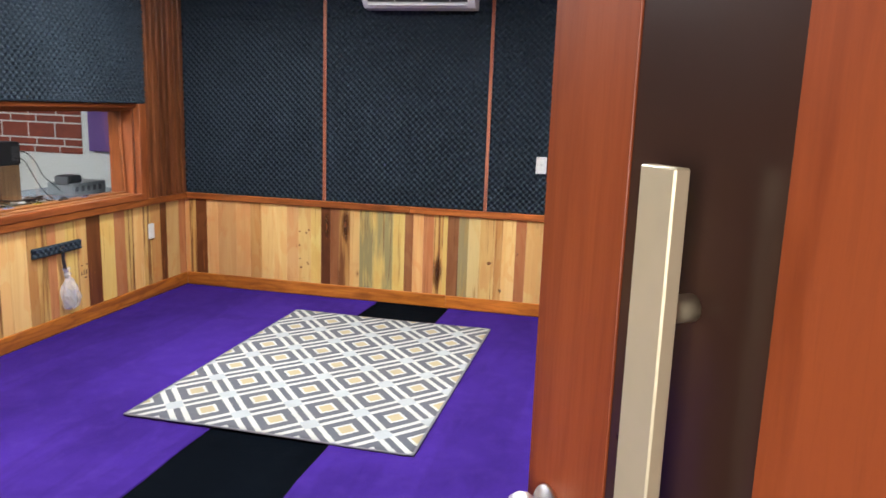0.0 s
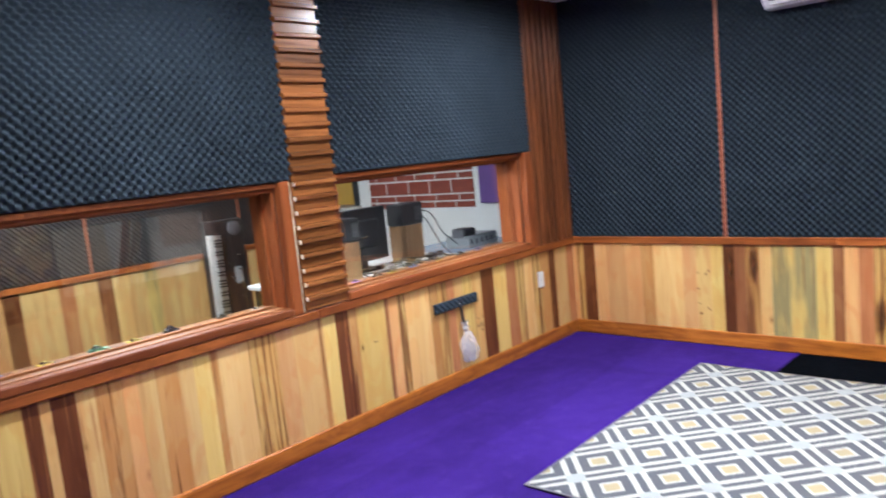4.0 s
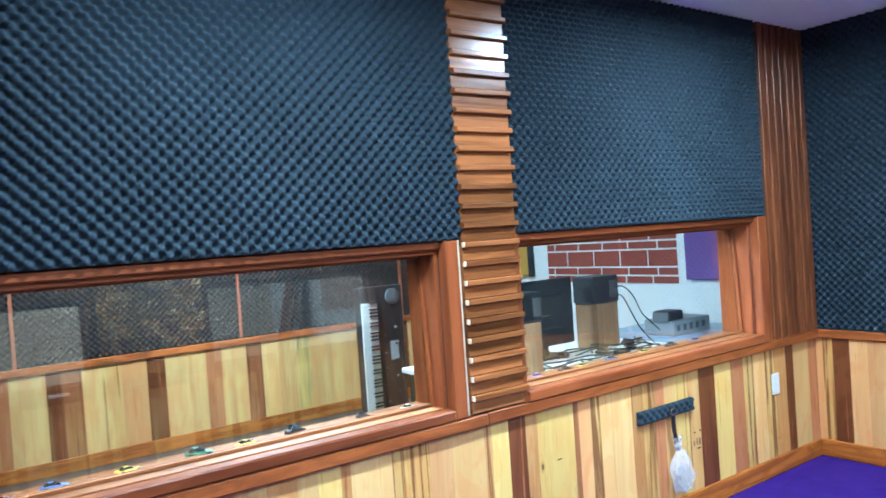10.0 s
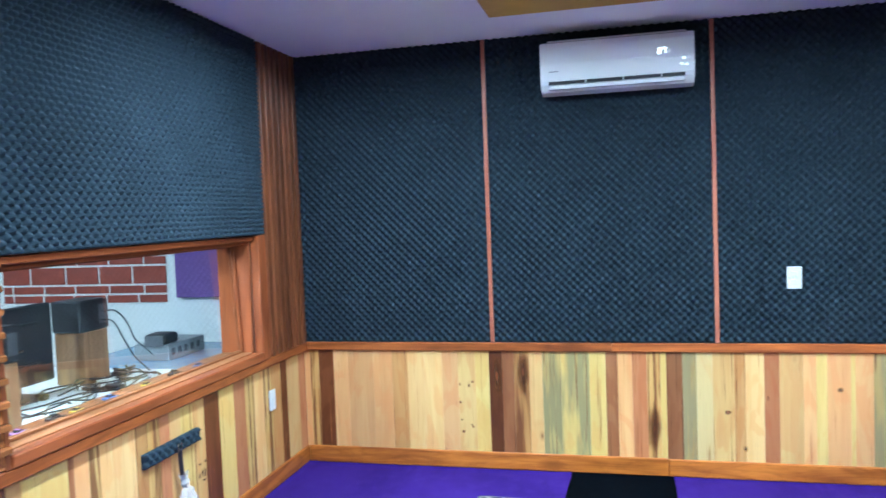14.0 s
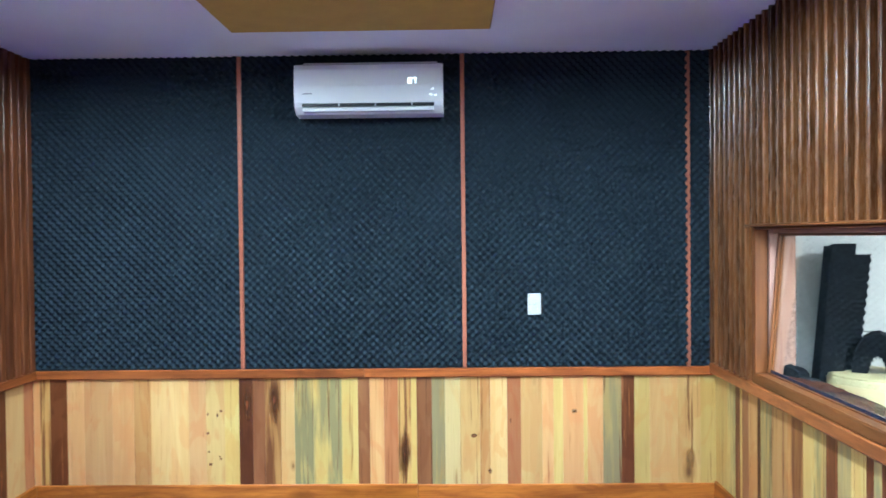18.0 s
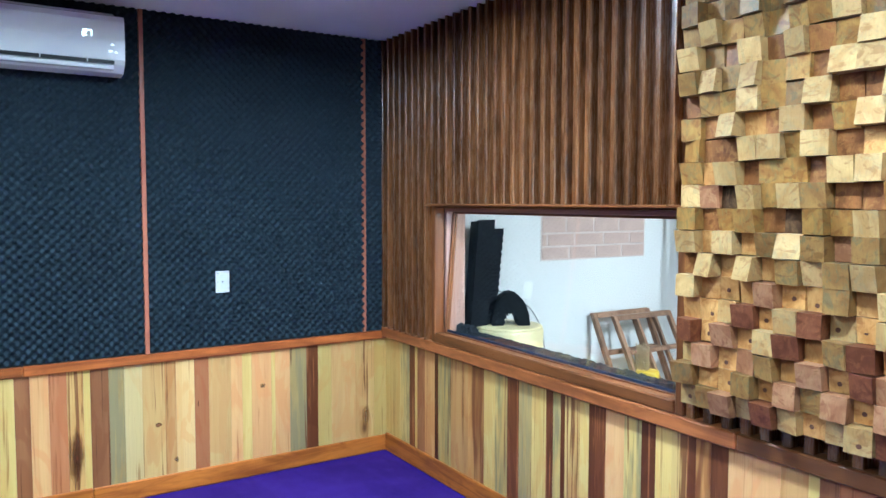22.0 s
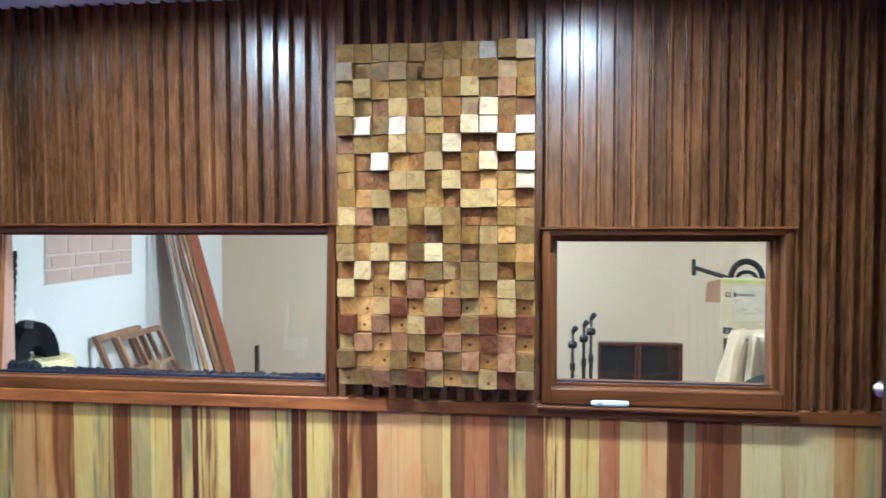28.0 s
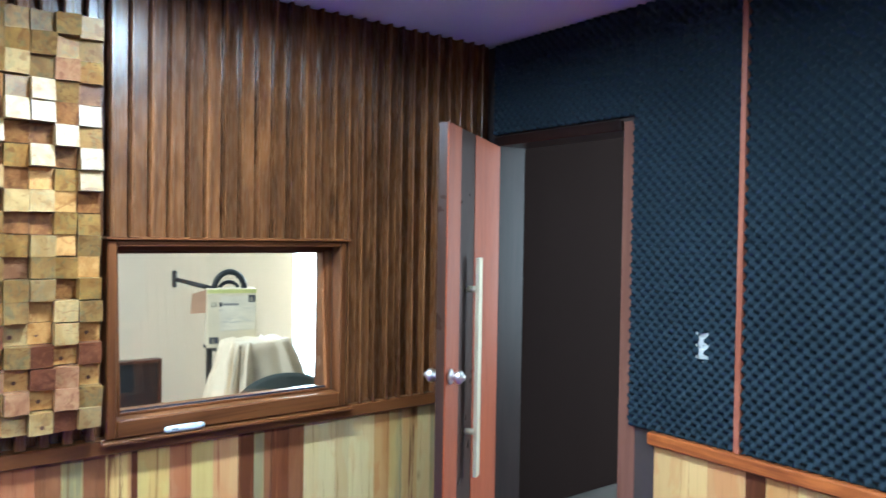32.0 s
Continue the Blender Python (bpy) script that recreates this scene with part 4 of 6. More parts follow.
for kx, digit in ((2.234, (1, 1, 0, 1, 1, 0, 1)), (2.258, (1, 1, 0, 0, 0, 1, 0))):
    zs = (2.370, 2.3845, 2.399)
    segs = [(kx, kx + 0.018, zs[2] - 0.004, zs[2]), (kx + 0.0145, kx + 0.018, zs[1], zs[2]), (kx, kx + 0.0035, zs[1], zs[2]), (kx, kx + 0.018, zs[1] - 0.002, zs[1] + 0.002), (kx, kx + 0.0035, zs[0], zs[1]), (kx + 0.0145, kx + 0.018, zs[0], zs[1]), (kx, kx + 0.018, zs[0], zs[0] + 0.004)]
    boxes("display_digit", [(a, b, -0.2232, -0.2222, c, d) for (a, b, c, d), on in zip(segs, digit) if on], SHINE, disp)
box("brand_mark", AX0 + 0.05, AX0 + 0.10, -0.2225, -0.2212, 2.315, 2.320, plain("grey_mark", (0.25, 0.25, 0.27), 0.5), ac, 0.0)
for kx, kz in ((2.36, 2.335), (2.35, 2.305), (2.375, 2.30)):
    box("indicator", kx, kx + 0.012, -0.2225, -0.2212, kz, kz + 0.005, SHINE, ac, 0.0)


# ---- switch plates ----
def wall_plate(name, x, y, z, axis, sign, wide, tall, label, ragged=False):
    t = thing(name, (x, y, z - tall / 2), label, "socket")
    d = 0.009 * sign
    if axis == "x":
        box("cover", x, x + d, y - wide / 2, y + wide / 2, z - tall / 2, z + tall / 2, WPLAST, t, 0.003)
        for q in (-0.022, 0.022):
            box("insert", x + d, x + d * 1.35, y - 0.017, y + 0.017, z + q - 0.014, z + q + 0.014, WPLAST, t, 0.002)
        box("screw", x + d, x + d * 1.2, y - 0.003, y + 0.003, z - 0.003, z + 0.003, METAL, t, 0.001)
    else:
        box("cover", x - wide / 2, x + wide / 2, y, y + d, z - tall / 2, z + tall / 2, WPLAST, t, 0.003)
        for q in (-0.022, 0.022):
            box("insert", x - 0.017, x + 0.017, y + d, y + d * 1.35, z + q - 0.014, z + q + 0.014, WPLAST, t, 0.002)
        box("screw", x - 0.003, x + 0.003, y + d, y + d * 1.2, z - 0.003, z + 0.003, METAL, t, 0.001)
    return t


wall_plate("socket", 2.93, -0.030, 1.138, "y", -1, 0.076, 0.122, "white double socket set into the charcoal foam")
wall_plate("socket", 0.0215, -0.495, 0.518, "x", 1, 0.072, 0.118, "white socket plate on the timber wainscot")
wall_plate("switch", 2.67, -L + 0.004, 1.155, "y", 1, 0.076, 0.122, "white switch plate half covered by foam")

# ---- rug ----
nx, ny = 30, 40
g = [(1.226 + 1.465 * i / nx, -2.501 + 2.009 * j / ny, 0.006 + 0.003 * math.sin(5 * i / nx + 2.2 * j / ny) * (1 if 0 < i < nx else 0)) for i in range(nx + 1) for j in range(ny + 1)]
fs = [[i * (ny + 1) + j, (i + 1) * (ny + 1) + j, (i + 1) * (ny + 1) + j + 1, i * (ny + 1) + j + 1] for i in range(nx) for j in range(ny)]
rug = put_mesh("rug", g, fs, RUG, None, "", True)
fix_normals(rug)
so = rug.modifiers.new("thickness", "SOLIDIFY")
so.thickness, so.offset = 0.007, -1
tagged(rug, "grey and cream rug with tan diamond pattern on the carpet", "rug")

# ---- entrance door, standing open ----
door = thing("door_1", (3.89, -5.185, 0), "open entrance door, red-brown veneer with a dark band outside", "door", kind="structure")
DA = radians(124.3)
du, dn = Vector((math.cos(DA), math.sin(DA), 0)), Vector((-math.sin(DA), math.cos(DA), 0))
HINGE = Vector((3.885, -5.185, 0))


def leaf(name, s0, s1, d0, d1, z0, z1, material, parent, c=0.002, label=""):
    """A box in the door's own axes: s from the hinge, d outward from its hall face."""
    v, f = box_data(s0, s1, d0, d1, z0, z1, c)
    ob = put_mesh(name, [tuple(HINGE + du * a + dn * b + Vector((0, 0, z))) for a, b, z in v], f, material, parent, label)
    fix_normals(ob)
    return ob


DW = 0.885
leaf("leaf_core", 0.004, DW - 0.001, -0.040, -0.002, 0.012, 2.045, DOORDARK, door, 0.002, "dark brown lacquered inner face")
leaf("veneer_panel", 0.004, 0.475, -0.002, 0.004, 0.012, 2.045, DOORRED, door, 0.001, "red-brown veneer")
leaf("dark_band", 0.4755, 0.70, -0.002, 0.0015, 0.012, 2.045, DOORDARK, door, 0.0008, "dark brown lacquered band")
leaf("veneer_panel", 0.7005, DW, -0.002, 0.004, 0.012, 2.045, DOORRED, door, 0.001, "red-brown veneer")
pull = leaf("pull_handle", 0.545, 0.597, 0.046, 0.064, 0.50, 1.483, CHAMP, door, 0.002, "long square champagne steel pull handle")
for z in (0.70, 1.342):
    c = HINGE + du * 0.580 + dn * 0.0
    mesh_of("post", lathe_data([(0.0145, 0.001), (0.0145, 0.0475)], tuple(c + Vector((0, 0, z))), tuple(dn), 16), CHAMP, pull)
KS, KZ = DW - 0.062, 0.99
kp = [(0.034, 0.0), (0.034, 0.004), (0.030, 0.009), (0.018, 0.013), (0.015, 0.019), (0.021, 0.023), (0.0275, 0.030), (0.030, 0.040), (0.0275, 0.050), (0.020, 0.057), (0.0125, 0.060), (0.0115, 0.066), (0.003, 0.067)]
for d, ax, nm in ((0.004, dn, "knob"), (-0.040, -dn, "knob")):
    c = HINGE + du * KS + dn * d + Vector((0, 0, KZ))
    mesh_of(nm, lathe_data(kp, tuple(c), tuple(ax), 28), KNOBM, door, "round satin steel knob")
for z in (0.25, 1.05, 1.83):
    mesh_of("hinge", lathe_data([(0.007, 0), (0.007, 0.1)], (3.89, -5.172, z), n=10), METAL, door)
dframe = thing("door_frame", (3.45, -5.25, 0), "dark brown timber door frame around the entrance", "door frame", kind="structure")
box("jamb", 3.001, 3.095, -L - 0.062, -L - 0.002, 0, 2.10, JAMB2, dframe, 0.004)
box("architrave", 2.885, 3.096, -L - 0.080, -L - 0.063, 0, 2.085, JAMBP, dframe, 0.005, "varnished casing beside the jamb, pinkish hall light in its colour")
box("strike_plate", 3.095, 3.0962, -L - 0.045, -L - 0.022, 0.93, 1.05, METAL, dframe, 0.0005, "small steel strike plate")
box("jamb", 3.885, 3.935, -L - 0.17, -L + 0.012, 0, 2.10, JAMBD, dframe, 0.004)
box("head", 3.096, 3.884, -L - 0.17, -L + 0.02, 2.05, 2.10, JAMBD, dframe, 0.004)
box("architrave", 3.936, 4.0, -L - 0.172, -L - 0.15, 0, 2.16, JAMB, dframe, 0.004)
box("architrave", 2.985, 3.935, -L - 0.172, -L - 0.15, 2.101, 2.16, JAMB, dframe, 0.004)

# ---- hall added outside the entrance, its darkness put into the paint ----
hall = [("hall_floor", [(1.6, 4.15, -8.6, -L - 0.15, -0.12, -0.006)], plain("hall_tiles", (0.10, 0.09, 0.08), 0.35, 0, 0.05, 2), "added plain hall floor, kept dark", "floor"),
        ("hall_wall", [(1.5, 1.6, -8.6, -L - 0.15, 0, 2.7)], HALLP, "added plain hall wall, darkened to near black", "wall"),
        ("hall_wall", [(4.06, 4.125, -8.6, -L - 0.15, 0, 2.7)], HALLP, "added plain hall wall, darkened to near black", "wall"),
        ("hall_wall", [(1.5, 4.2, -8.7, -8.6, 0, 2.7)], HALLP, "added plain hall wall, darkened to near black", "wall"),
        ("hall_ceiling", [(1.5, 4.2, -8.7, -L - 0.15, 2.7, 2.8)], CEIL, "plain pale hall ceiling", "ceiling")]
for nm, spec, m, lab, cat in hall:
    tagged(boxes(nm, spec, m), lab, cat, kind="structure")

# ---- control room behind wall A ----
CX = -3.5
GREYF = plain("grey_floor", (0.22, 0.21, 0.21), 0.5, 0, 0.08, 2)
DARKF = plain("dark_brown_floor", (0.07, 0.055, 0.045), 0.5, 0, 0.1, 2)
for nm, spec, m, lab, cat in [
    ("control_floor", [(CX - 0.1, -0.2, -L - 0.15, 0.3, -0.12, 0.0)], DARKF, "plain dark brown control room floor", "floor"),
    ("control_ceiling", [(CX - 0.1, -0.2, -L - 0.15, 0.3, H, H + 0.1)], WHITE, "plain white control room ceiling", "ceiling"),
    ("control_wall_far", [(CX - 0.1, CX, -L, 0.12, 0, H)], CORE, "control room wall with wainscot and foam", "wall"),
    ("control_wall_side", [(CX - 0.1, -0.2, -L - 0.15, -L, 0, H)], FOAM, "plain dark control room wall", "wall"),
    ("control_wall_brick", [(CX - 0.1, -0.2, 0.12, 0.3, 0, H)], WHITE, "white control room wall with a patch of red bricks", "wall")]:
    ob = tagged(boxes(nm, spec, m), lab, cat, kind="structure")
    if nm == "control_wall_far":
        cfar = ob
    if nm == "control_wall_brick":
        cbrick = ob
planks_a(cfar, CX, CX + 0.02, 0.10, "p16 t14 p18 r12 p20 d9 p17 k14 p18.5 p20.8 p21.0 g12.1 p16.0 p15.2 b13.2 p20.3 r12.5 p16.0 p15.2 d13.4 k17.9 s13.7 p13.0 b13.7 d9.5 p22.6 r7.1 t13.8 p22.9")
boxes("wainscot_back", [(CX, CX + 0.004, -L, 0.10, 0, 0.72)], PLANK["d"], cfar)
box("rail", CX, CX + 0.045, -4.384, 0.10, 0.722, 0.775, RAIL["y"], cfar, 0.006)
box("baseboard", CX, CX + 0.03, -4.384, 0.10, 0, 0.10, BASEW["y"], cfar, 0.004)
SY = (-3.90, -2.30, -0.75)
FC = "charcoal egg-crate acoustic foam on the control room wall"
edges_y = [-4.380] + [k for y in SY for k in (y - 0.012, y + 0.012)] + [0.08]
for a, b in zip(edges_y[::2], edges_y[1::2]):
    foam_sheet("acoustic_foam", (CX + 0.001, a, 0.775), (0, 1, 0), (0, 0, 1), (1, 0, 0), b - a, H - 0.78, FC, res=5, material=GREYFOAM)
for y in SY:
    box("foam_strip", CX, CX + 0.036, y - 0.012, y + 0.012, 0.775, H - 0.003, STRIP, cfar, 0.002)
cd = thing("door_2", (CX + 0.05, -4.8, 0), "closed dark brown door with a round steel knob", "door", kind="structure")
box("leaf", CX + 0.005, CX + 0.05, -5.185, -4.390, 0.01, 2.03, DOORDARK, cd, 0.004)
mesh_of("knob", lathe_data(kp, (CX + 0.05, -4.470, 0.55), (1, 0, 0), 24), METAL, cd, "round satin steel knob")

# red bricks with white joints
REDB = plain("red_brick_face", (0.27, 0.055, 0.032), 0.8, 0, 0.18, 14, 0.4)
PINKB = plain("faded_brick_face", (0.58, 0.43, 0.37), 0.85, 0, 0.12, 14, 0.4)


def brick_patch(owner, x0, x1, z0, rows, y, out, material, wide, seed):
    """Courses of bricks, thin and tall by turns, each proud of the painted wall."""
    r, z = random.Random(seed), z0
    for k, tall in enumerate(rows):
        at = x1 + (0.0 if k % 3 == 2 else wide * 0.35 if k % 2 else wide * 0.1)
        while at > x0 + 0.02:
            w = wide * (1.0 if tall > 0.08 else 0.95) * r.uniform(0.94, 1.06)
            a, b = max(x0, at - w), min(x1, at)
            if b - a > 0.03:
                box("brick", a + 0.008, b - 0.008, y, y + out * (0.011 if wide > 0.28 else 0.004), z + 0.007, z + tall - 0.007, material, owner, 0.003)
            at -= w
        z += tall


brick_patch(cbrick, -2.40, -1.035, 1.015, (0.066, 0.066, 0.135, 0.066, 0.066, 0.135, 0.066, 0.066), 0.12, -1, REDB, 0.285, 4)
tagged(box("wall_panel", -0.95, -0.22, 0.075, 0.12, 1.055, 1.95, plain("violet_fabric", (0.165, 0.085, 0.30), 0.95, 0, 0.05, 9, 0.3), None, 0.006), "violet fabric acoustic panel on the white wall", "acoustic panel", "wall panels")
tagged(box("wall_panel", -3.42, -2.60, 0.06, 0.12, 1.08, 1.95, plain("mustard_fabric", (0.50, 0.30, 0.05), 0.95, 0, 0.05, 9, 0.3), None, 0.006), "mustard fabric acoustic panel on the white wall", "acoustic panel", "wall panels")
box("panel_edge", -2.597, -2.57, 0.058, 0.12, 1.07, 1.96, BPLAST, cbrick, 0.002, "dark panel edge")


def desk(name, x0, x1, y0, y1, z, top, label):
    t = thing(name, ((x0 + x1) / 2, (y0 + y1) / 2, 0), label, "desk")
    box("tabletop", x0, x1, y0, y1, z - 0.03, z, top, t, 0.005)
    for a in (x0 + 0.03, x1 - 0.07):
        for b in (y0 + 0.03, y1 - 0.07):
            box("leg", a, a + 0.04, b, b + 0.04, 0.0, z - 0.03, BPLAST, t, 0.003)
    return t


WTOP = plain("white_laminate", (0.78, 0.80, 0.80), 0.25, 0, 0.03)
BTOP = plain("blue_glass_top", (0.22, 0.33, 0.48), 0.12, 0, 0.05)
desk("desk", -1.20, -0.29, -2.23, -0.80, 0.76, WTOP, "white-topped control room desk crowded with gear")
desk("side_desk", -1.15, -0.30, -0.78, 0.05, 0.76, BTOP, "side desk with a glossy pale blue top")


def monitor(x, y, z, wide, tall, label):
    t = thing("monitor", (x, y, z), label, "monitor")
    box("housing", x - 0.02, x + 0.02, y - wide / 2, y + wide / 2, z + 0.06, z + 0.10 + tall, BPLAST, t, 0.008)
    box("rear_cover", x + 0.02, x + 0.05, y - wide * 0.3, y + wide * 0.3, z + 0.16, z + 0.02 + tall, BPLAST, t, 0.012)
    box("neck", x + 0.0, x + 0.03, y - 0.03, y + 0.03, z + 0.012, z + 0.2, BPLAST, t, 0.006)
    box("foot", x - 0.09, x + 0.10, y - 0.12, y + 0.12, z, z + 0.014, BPLAST, t, 0.005)
    box("maker_mark", x + 0.0501, x + 0.0512, y - 0.03, y + 0.03, z + 0.235, z + 0.243, METAL, t, 0.0)


monitor(-0.74, -1.57, 0.76, 0.50, 0.34, "black flat monitor seen from behind on the desk")
monitor(-1.02, -1.86, 0.76, 0.46, 0.29, "black flat monitor standing behind the first one")
STANDW = wood("speaker_stand_wood", (0.21, 0.115, 0.055), (0.13, 0.066, 0.028), "z", 0.5)


INKS = plain("grey_plate", (0.06, 0.06, 0.065), 0.5)


def speaker(y, x, z, wide, deep, tall, stand):
    st = thing("speaker_stand", (x, y, 0.76), "plain plywood box used as a speaker stand", "stand", "speaker stands")
    box("case", x - deep / 2, x + deep / 2, y - wide * 0.42, y + wide * 0.42, 0.76, z, STANDW, st, 0.004)
    t = thing("loudspeaker", (x, y, z), "small black loudspeaker lying on a plywood stand", "loudspeaker", "loudspeakers")
    box("cabinet", x - deep / 2, x + deep / 2, y - wide / 2, y + wide / 2, z, z + tall, BPLAST, t, 0.008)
    mesh_of("driver", lathe_data([(0.055, 0.0), (0.05, 0.006), (0.02, -0.004)], (x - deep / 2, y, z + tall / 2), (-1, 0, 0), 20), BPLAST, t)
    box("terminal_plate", x + deep / 2, x + deep / 2 + 0.004, y + wide * 0.1, y + wide * 0.42, z + 0.03, z + tall - 0.03, INKS, t, 0.001)


speaker(-1.135, -0.71, 1.03, 0.215, 0.175, 0.16, True)
speaker(-1.99, -0.46, 1.03, 0.17, 0.20, 0.15, True)
dv = thing("rack_device", (-0.68, -0.42, 0.76), "grey boxy rack device on the side desk", "audio device")
box("case", -0.80, -0.57, -0.60, -0.22, 0.76, 0.855, plain("grey_metal_case", (0.30, 0.31, 0.32), 0.4, 0.3, 0.05), dv, 0.005)
INKY = plain("dark_grey_vent", (0.10, 0.10, 0.11), 0.6)
for k in range(5):
    box("vent", -0.569, -0.566, -0.57 + k * 0.065, -0.54 + k * 0.065, 0.79, 0.83, INKY, dv, 0.0)
d2 = thing("small_amplifier", (-0.66, -0.55, 0.855), "small black box with pale front on the rack device", "audio device")
box("case", -0.73, -0.59, -0.60, -0.46, 0.8555, 0.915, BPLAST, d2, 0.012)
box("pale_side", -0.72, -0.60, -0.612, -0.601, 0.844, 0.91, INKY, d2, 0.003)


def cable(points, r=0.004, label="thin black cable trailing over the desk", m=None):
    ob = mesh_of("cable", tube_data(curve_points(points, 10), r, 6), m or BPLAST)
    return tagged(ob, label, "cable", "cables")


cable([(-0.622, -1.07, 1.12), (-0.59, -1.02, 1.115), (-0.58, -0.95, 1.05), (-0.60, -0.86, 0.94), (-0.63, -0.74, 0.87), (-0.66, -0.62, 0.80)])
cable([(-0.622, -1.09, 1.08), (-0.59, -1.04, 1.06), (-0.57, -0.99, 0.96), (-0.55, -0.93, 0.85), (-0.50, -0.88, 0.768)])
cable([(-0.40, -1.75, 0.765), (-0.50, -1.60, 0.765), (-0.45, -1.40, 0.766), (-0.60, -1.25, 0.765), (-0.48, -1.05, 0.766)])
cable([(-0.42, -2.10, 0.766), (-0.38, -1.92, 0.79), (-0.44, -1.78, 0.766), (-0.36, -1.60, 0.766), (-0.43, -1.45, 0.766)])
cable([(-0.6, -1.45, 0.766), (-0.52, -1.35, 0.80), (-0.46, -1.30, 0.766), (-0.55, -1.15, 0.766)])
rg = random.Random(5)
for k in range(9):
    x, y = rg.uniform(-0.62, -0.42), rg.uniform(-2.0, -1.2)
    pts = [(x, y, 0.766)]
    for q in range(6):
        x, y = min(-0.36, max(-0.70, x + rg.uniform(-0.12, 0.12))), min(-0.9, max(-2.2, y + rg.uniform(-0.05, 0.20)))
        pts.append((x, y, 0.766 + max(0, rg.uniform(-0.02, 0.035))))
    cable(pts, 0.0045)
for k in range(9):
    x, y = rg.uniform(-0.65, -0.38), rg.uniform(-2.0, -0.95)
    s = rg.uniform(0.02, 0.05)
    m = rg.choice((BPLAST, BPLAST, METAL, WPLAST))
    tagged(box("desk_clutter", x - s, x + s, y - s * 0.7, y + s * 0.7, 0.76, 0.76 + rg.uniform(0.012, 0.035), m, None, 0.004), "small dark adapter box lying on the desk", "adapter", "desk clutter")

# upright keyboard
kb = thing("electronic_keyboard", (-2.35, -1.66, 0), "black electronic keyboard stood on end by the wall", "keyboard instrument")
box("body", -2.42, -2.33, -1.83, -1.47, 0.0, 1.15, BPLAST, kb, 0.008)
box("key_bed", -2.331, -2.322, -1.835, -1.70, 0.16, 1.045, BPLAST, kb, 0.002)
for k in range(36):
    z = 0.165 + k * 0.0243
    box("white_key", -2.323, -2.306, -1.834, -1.705, z, z + 0.0233, WPLAST, kb, 0.002)
    if k % 7 not in (2, 6):
        box("black_key", -2.306, -2.297, -1.777, -1.705, z + 0.018, z + 0.030, BPLAST, kb, 0.002)
mesh_of("speaker_grille", lathe_data([(0.06, 0), (0.06, 0.006), (0.05, 0.008)], (-2.33, -1.56, 1.07), (1, 0, 0), 24), plain("grey_mesh", (0.09, 0.09, 0.1), 0.6), kb)
box("screen", -2.33, -2.325, -1.60, -1.53, 0.60, 0.74, plain("grey_screen", (0.35, 0.37, 0.38), 0.2), kb, 0.001)
for k in range(10):
    mesh_of("control_knob", lathe_data([(0.011, 0), (0.010, 0.012)], (-2.33, -1.64 + 0.09 * (k % 2), 0.30 + 0.06 * k), (1, 0, 0), 10), METAL if k % 3 == 0 else BPLAST, kb)

# ---- window sill bits ----
SILL = {"yellow": plain("yellow_plastic", (0.55, 0.40, 0.03), 0.4), "blue": plain("blue_plastic", (0.07, 0.13, 0.34), 0.4),
        "black": BPLAST, "white": WPLAST, "green": plain("green_plastic", (0.05, 0.16, 0.09), 0.4), "purple": plain("purple_plastic", (0.20, 0.10, 0.36), 0.4), "red": plain("red_plastic", (0.34, 0.07, 0.05), 0.4)}


def toy_car(y, z, colour, turn, size=1.0, tall=1.0):
    """A small die-cast car: lower body, glazed cabin, four wheels."""
    label = "small " + colour + " toy car parked on the window sill"
    t = thing("toy_car", (0, 0, 0), label, "toy car", "toy cars")
    low = [(-0.5, 0.10), (-0.5, 0.26), (-0.44, 0.33), (-0.18, 0.37), (0.16, 0.35), (0.42, 0.27), (0.5, 0.20), (0.5, 0.10)]
    top = [(-0.36, 0.34), (-0.22, 0.52), (-0.02, 0.54), (0.22, 0.33)]

    def prism(prof, half, inset):
        n = len(prof)
        v = [(sx * (half - inset * (q > 0.4)), a * 0.066, q * 0.040 * tall) for sx in (-1, 1) for a, q in prof]
        return v, [[i, (i + 1) % n, n + (i + 1) % n, n + i] for i in range(n)] + [list(range(n))[::-1], list(range(n, 2 * n))]

    fix_normals(put_mesh("body", *prism(low, 0.0135, 0.0), SILL[colour], t))
    fix_normals(put_mesh("cabin", *prism(top, 0.0112, 0.0026), SMOKED, t, "dark glazed cabin"))
    box("roof", -0.0082, 0.0082, -0.0140, -0.0015, 0.0213 * tall, 0.0226 * tall, SILL[colour], t, 0.0005)
    for wx in (-1, 1):
        for wy in (-0.020, 0.021):
            mesh_of("wheel", lathe_data([(0.0056, 0.0), (0.0062, 0.001), (0.0062, 0.004), (0.004, 0.0046)], (wx * 0.0102, wy, 0.0062), (wx, 0, 0), 14), BPLAST, t)
    t.matrix_world = Matrix.Translation((-0.108, y, z)) @ Matrix.Rotation(turn, 4, "Z") @ Matrix.Scale(size, 4)


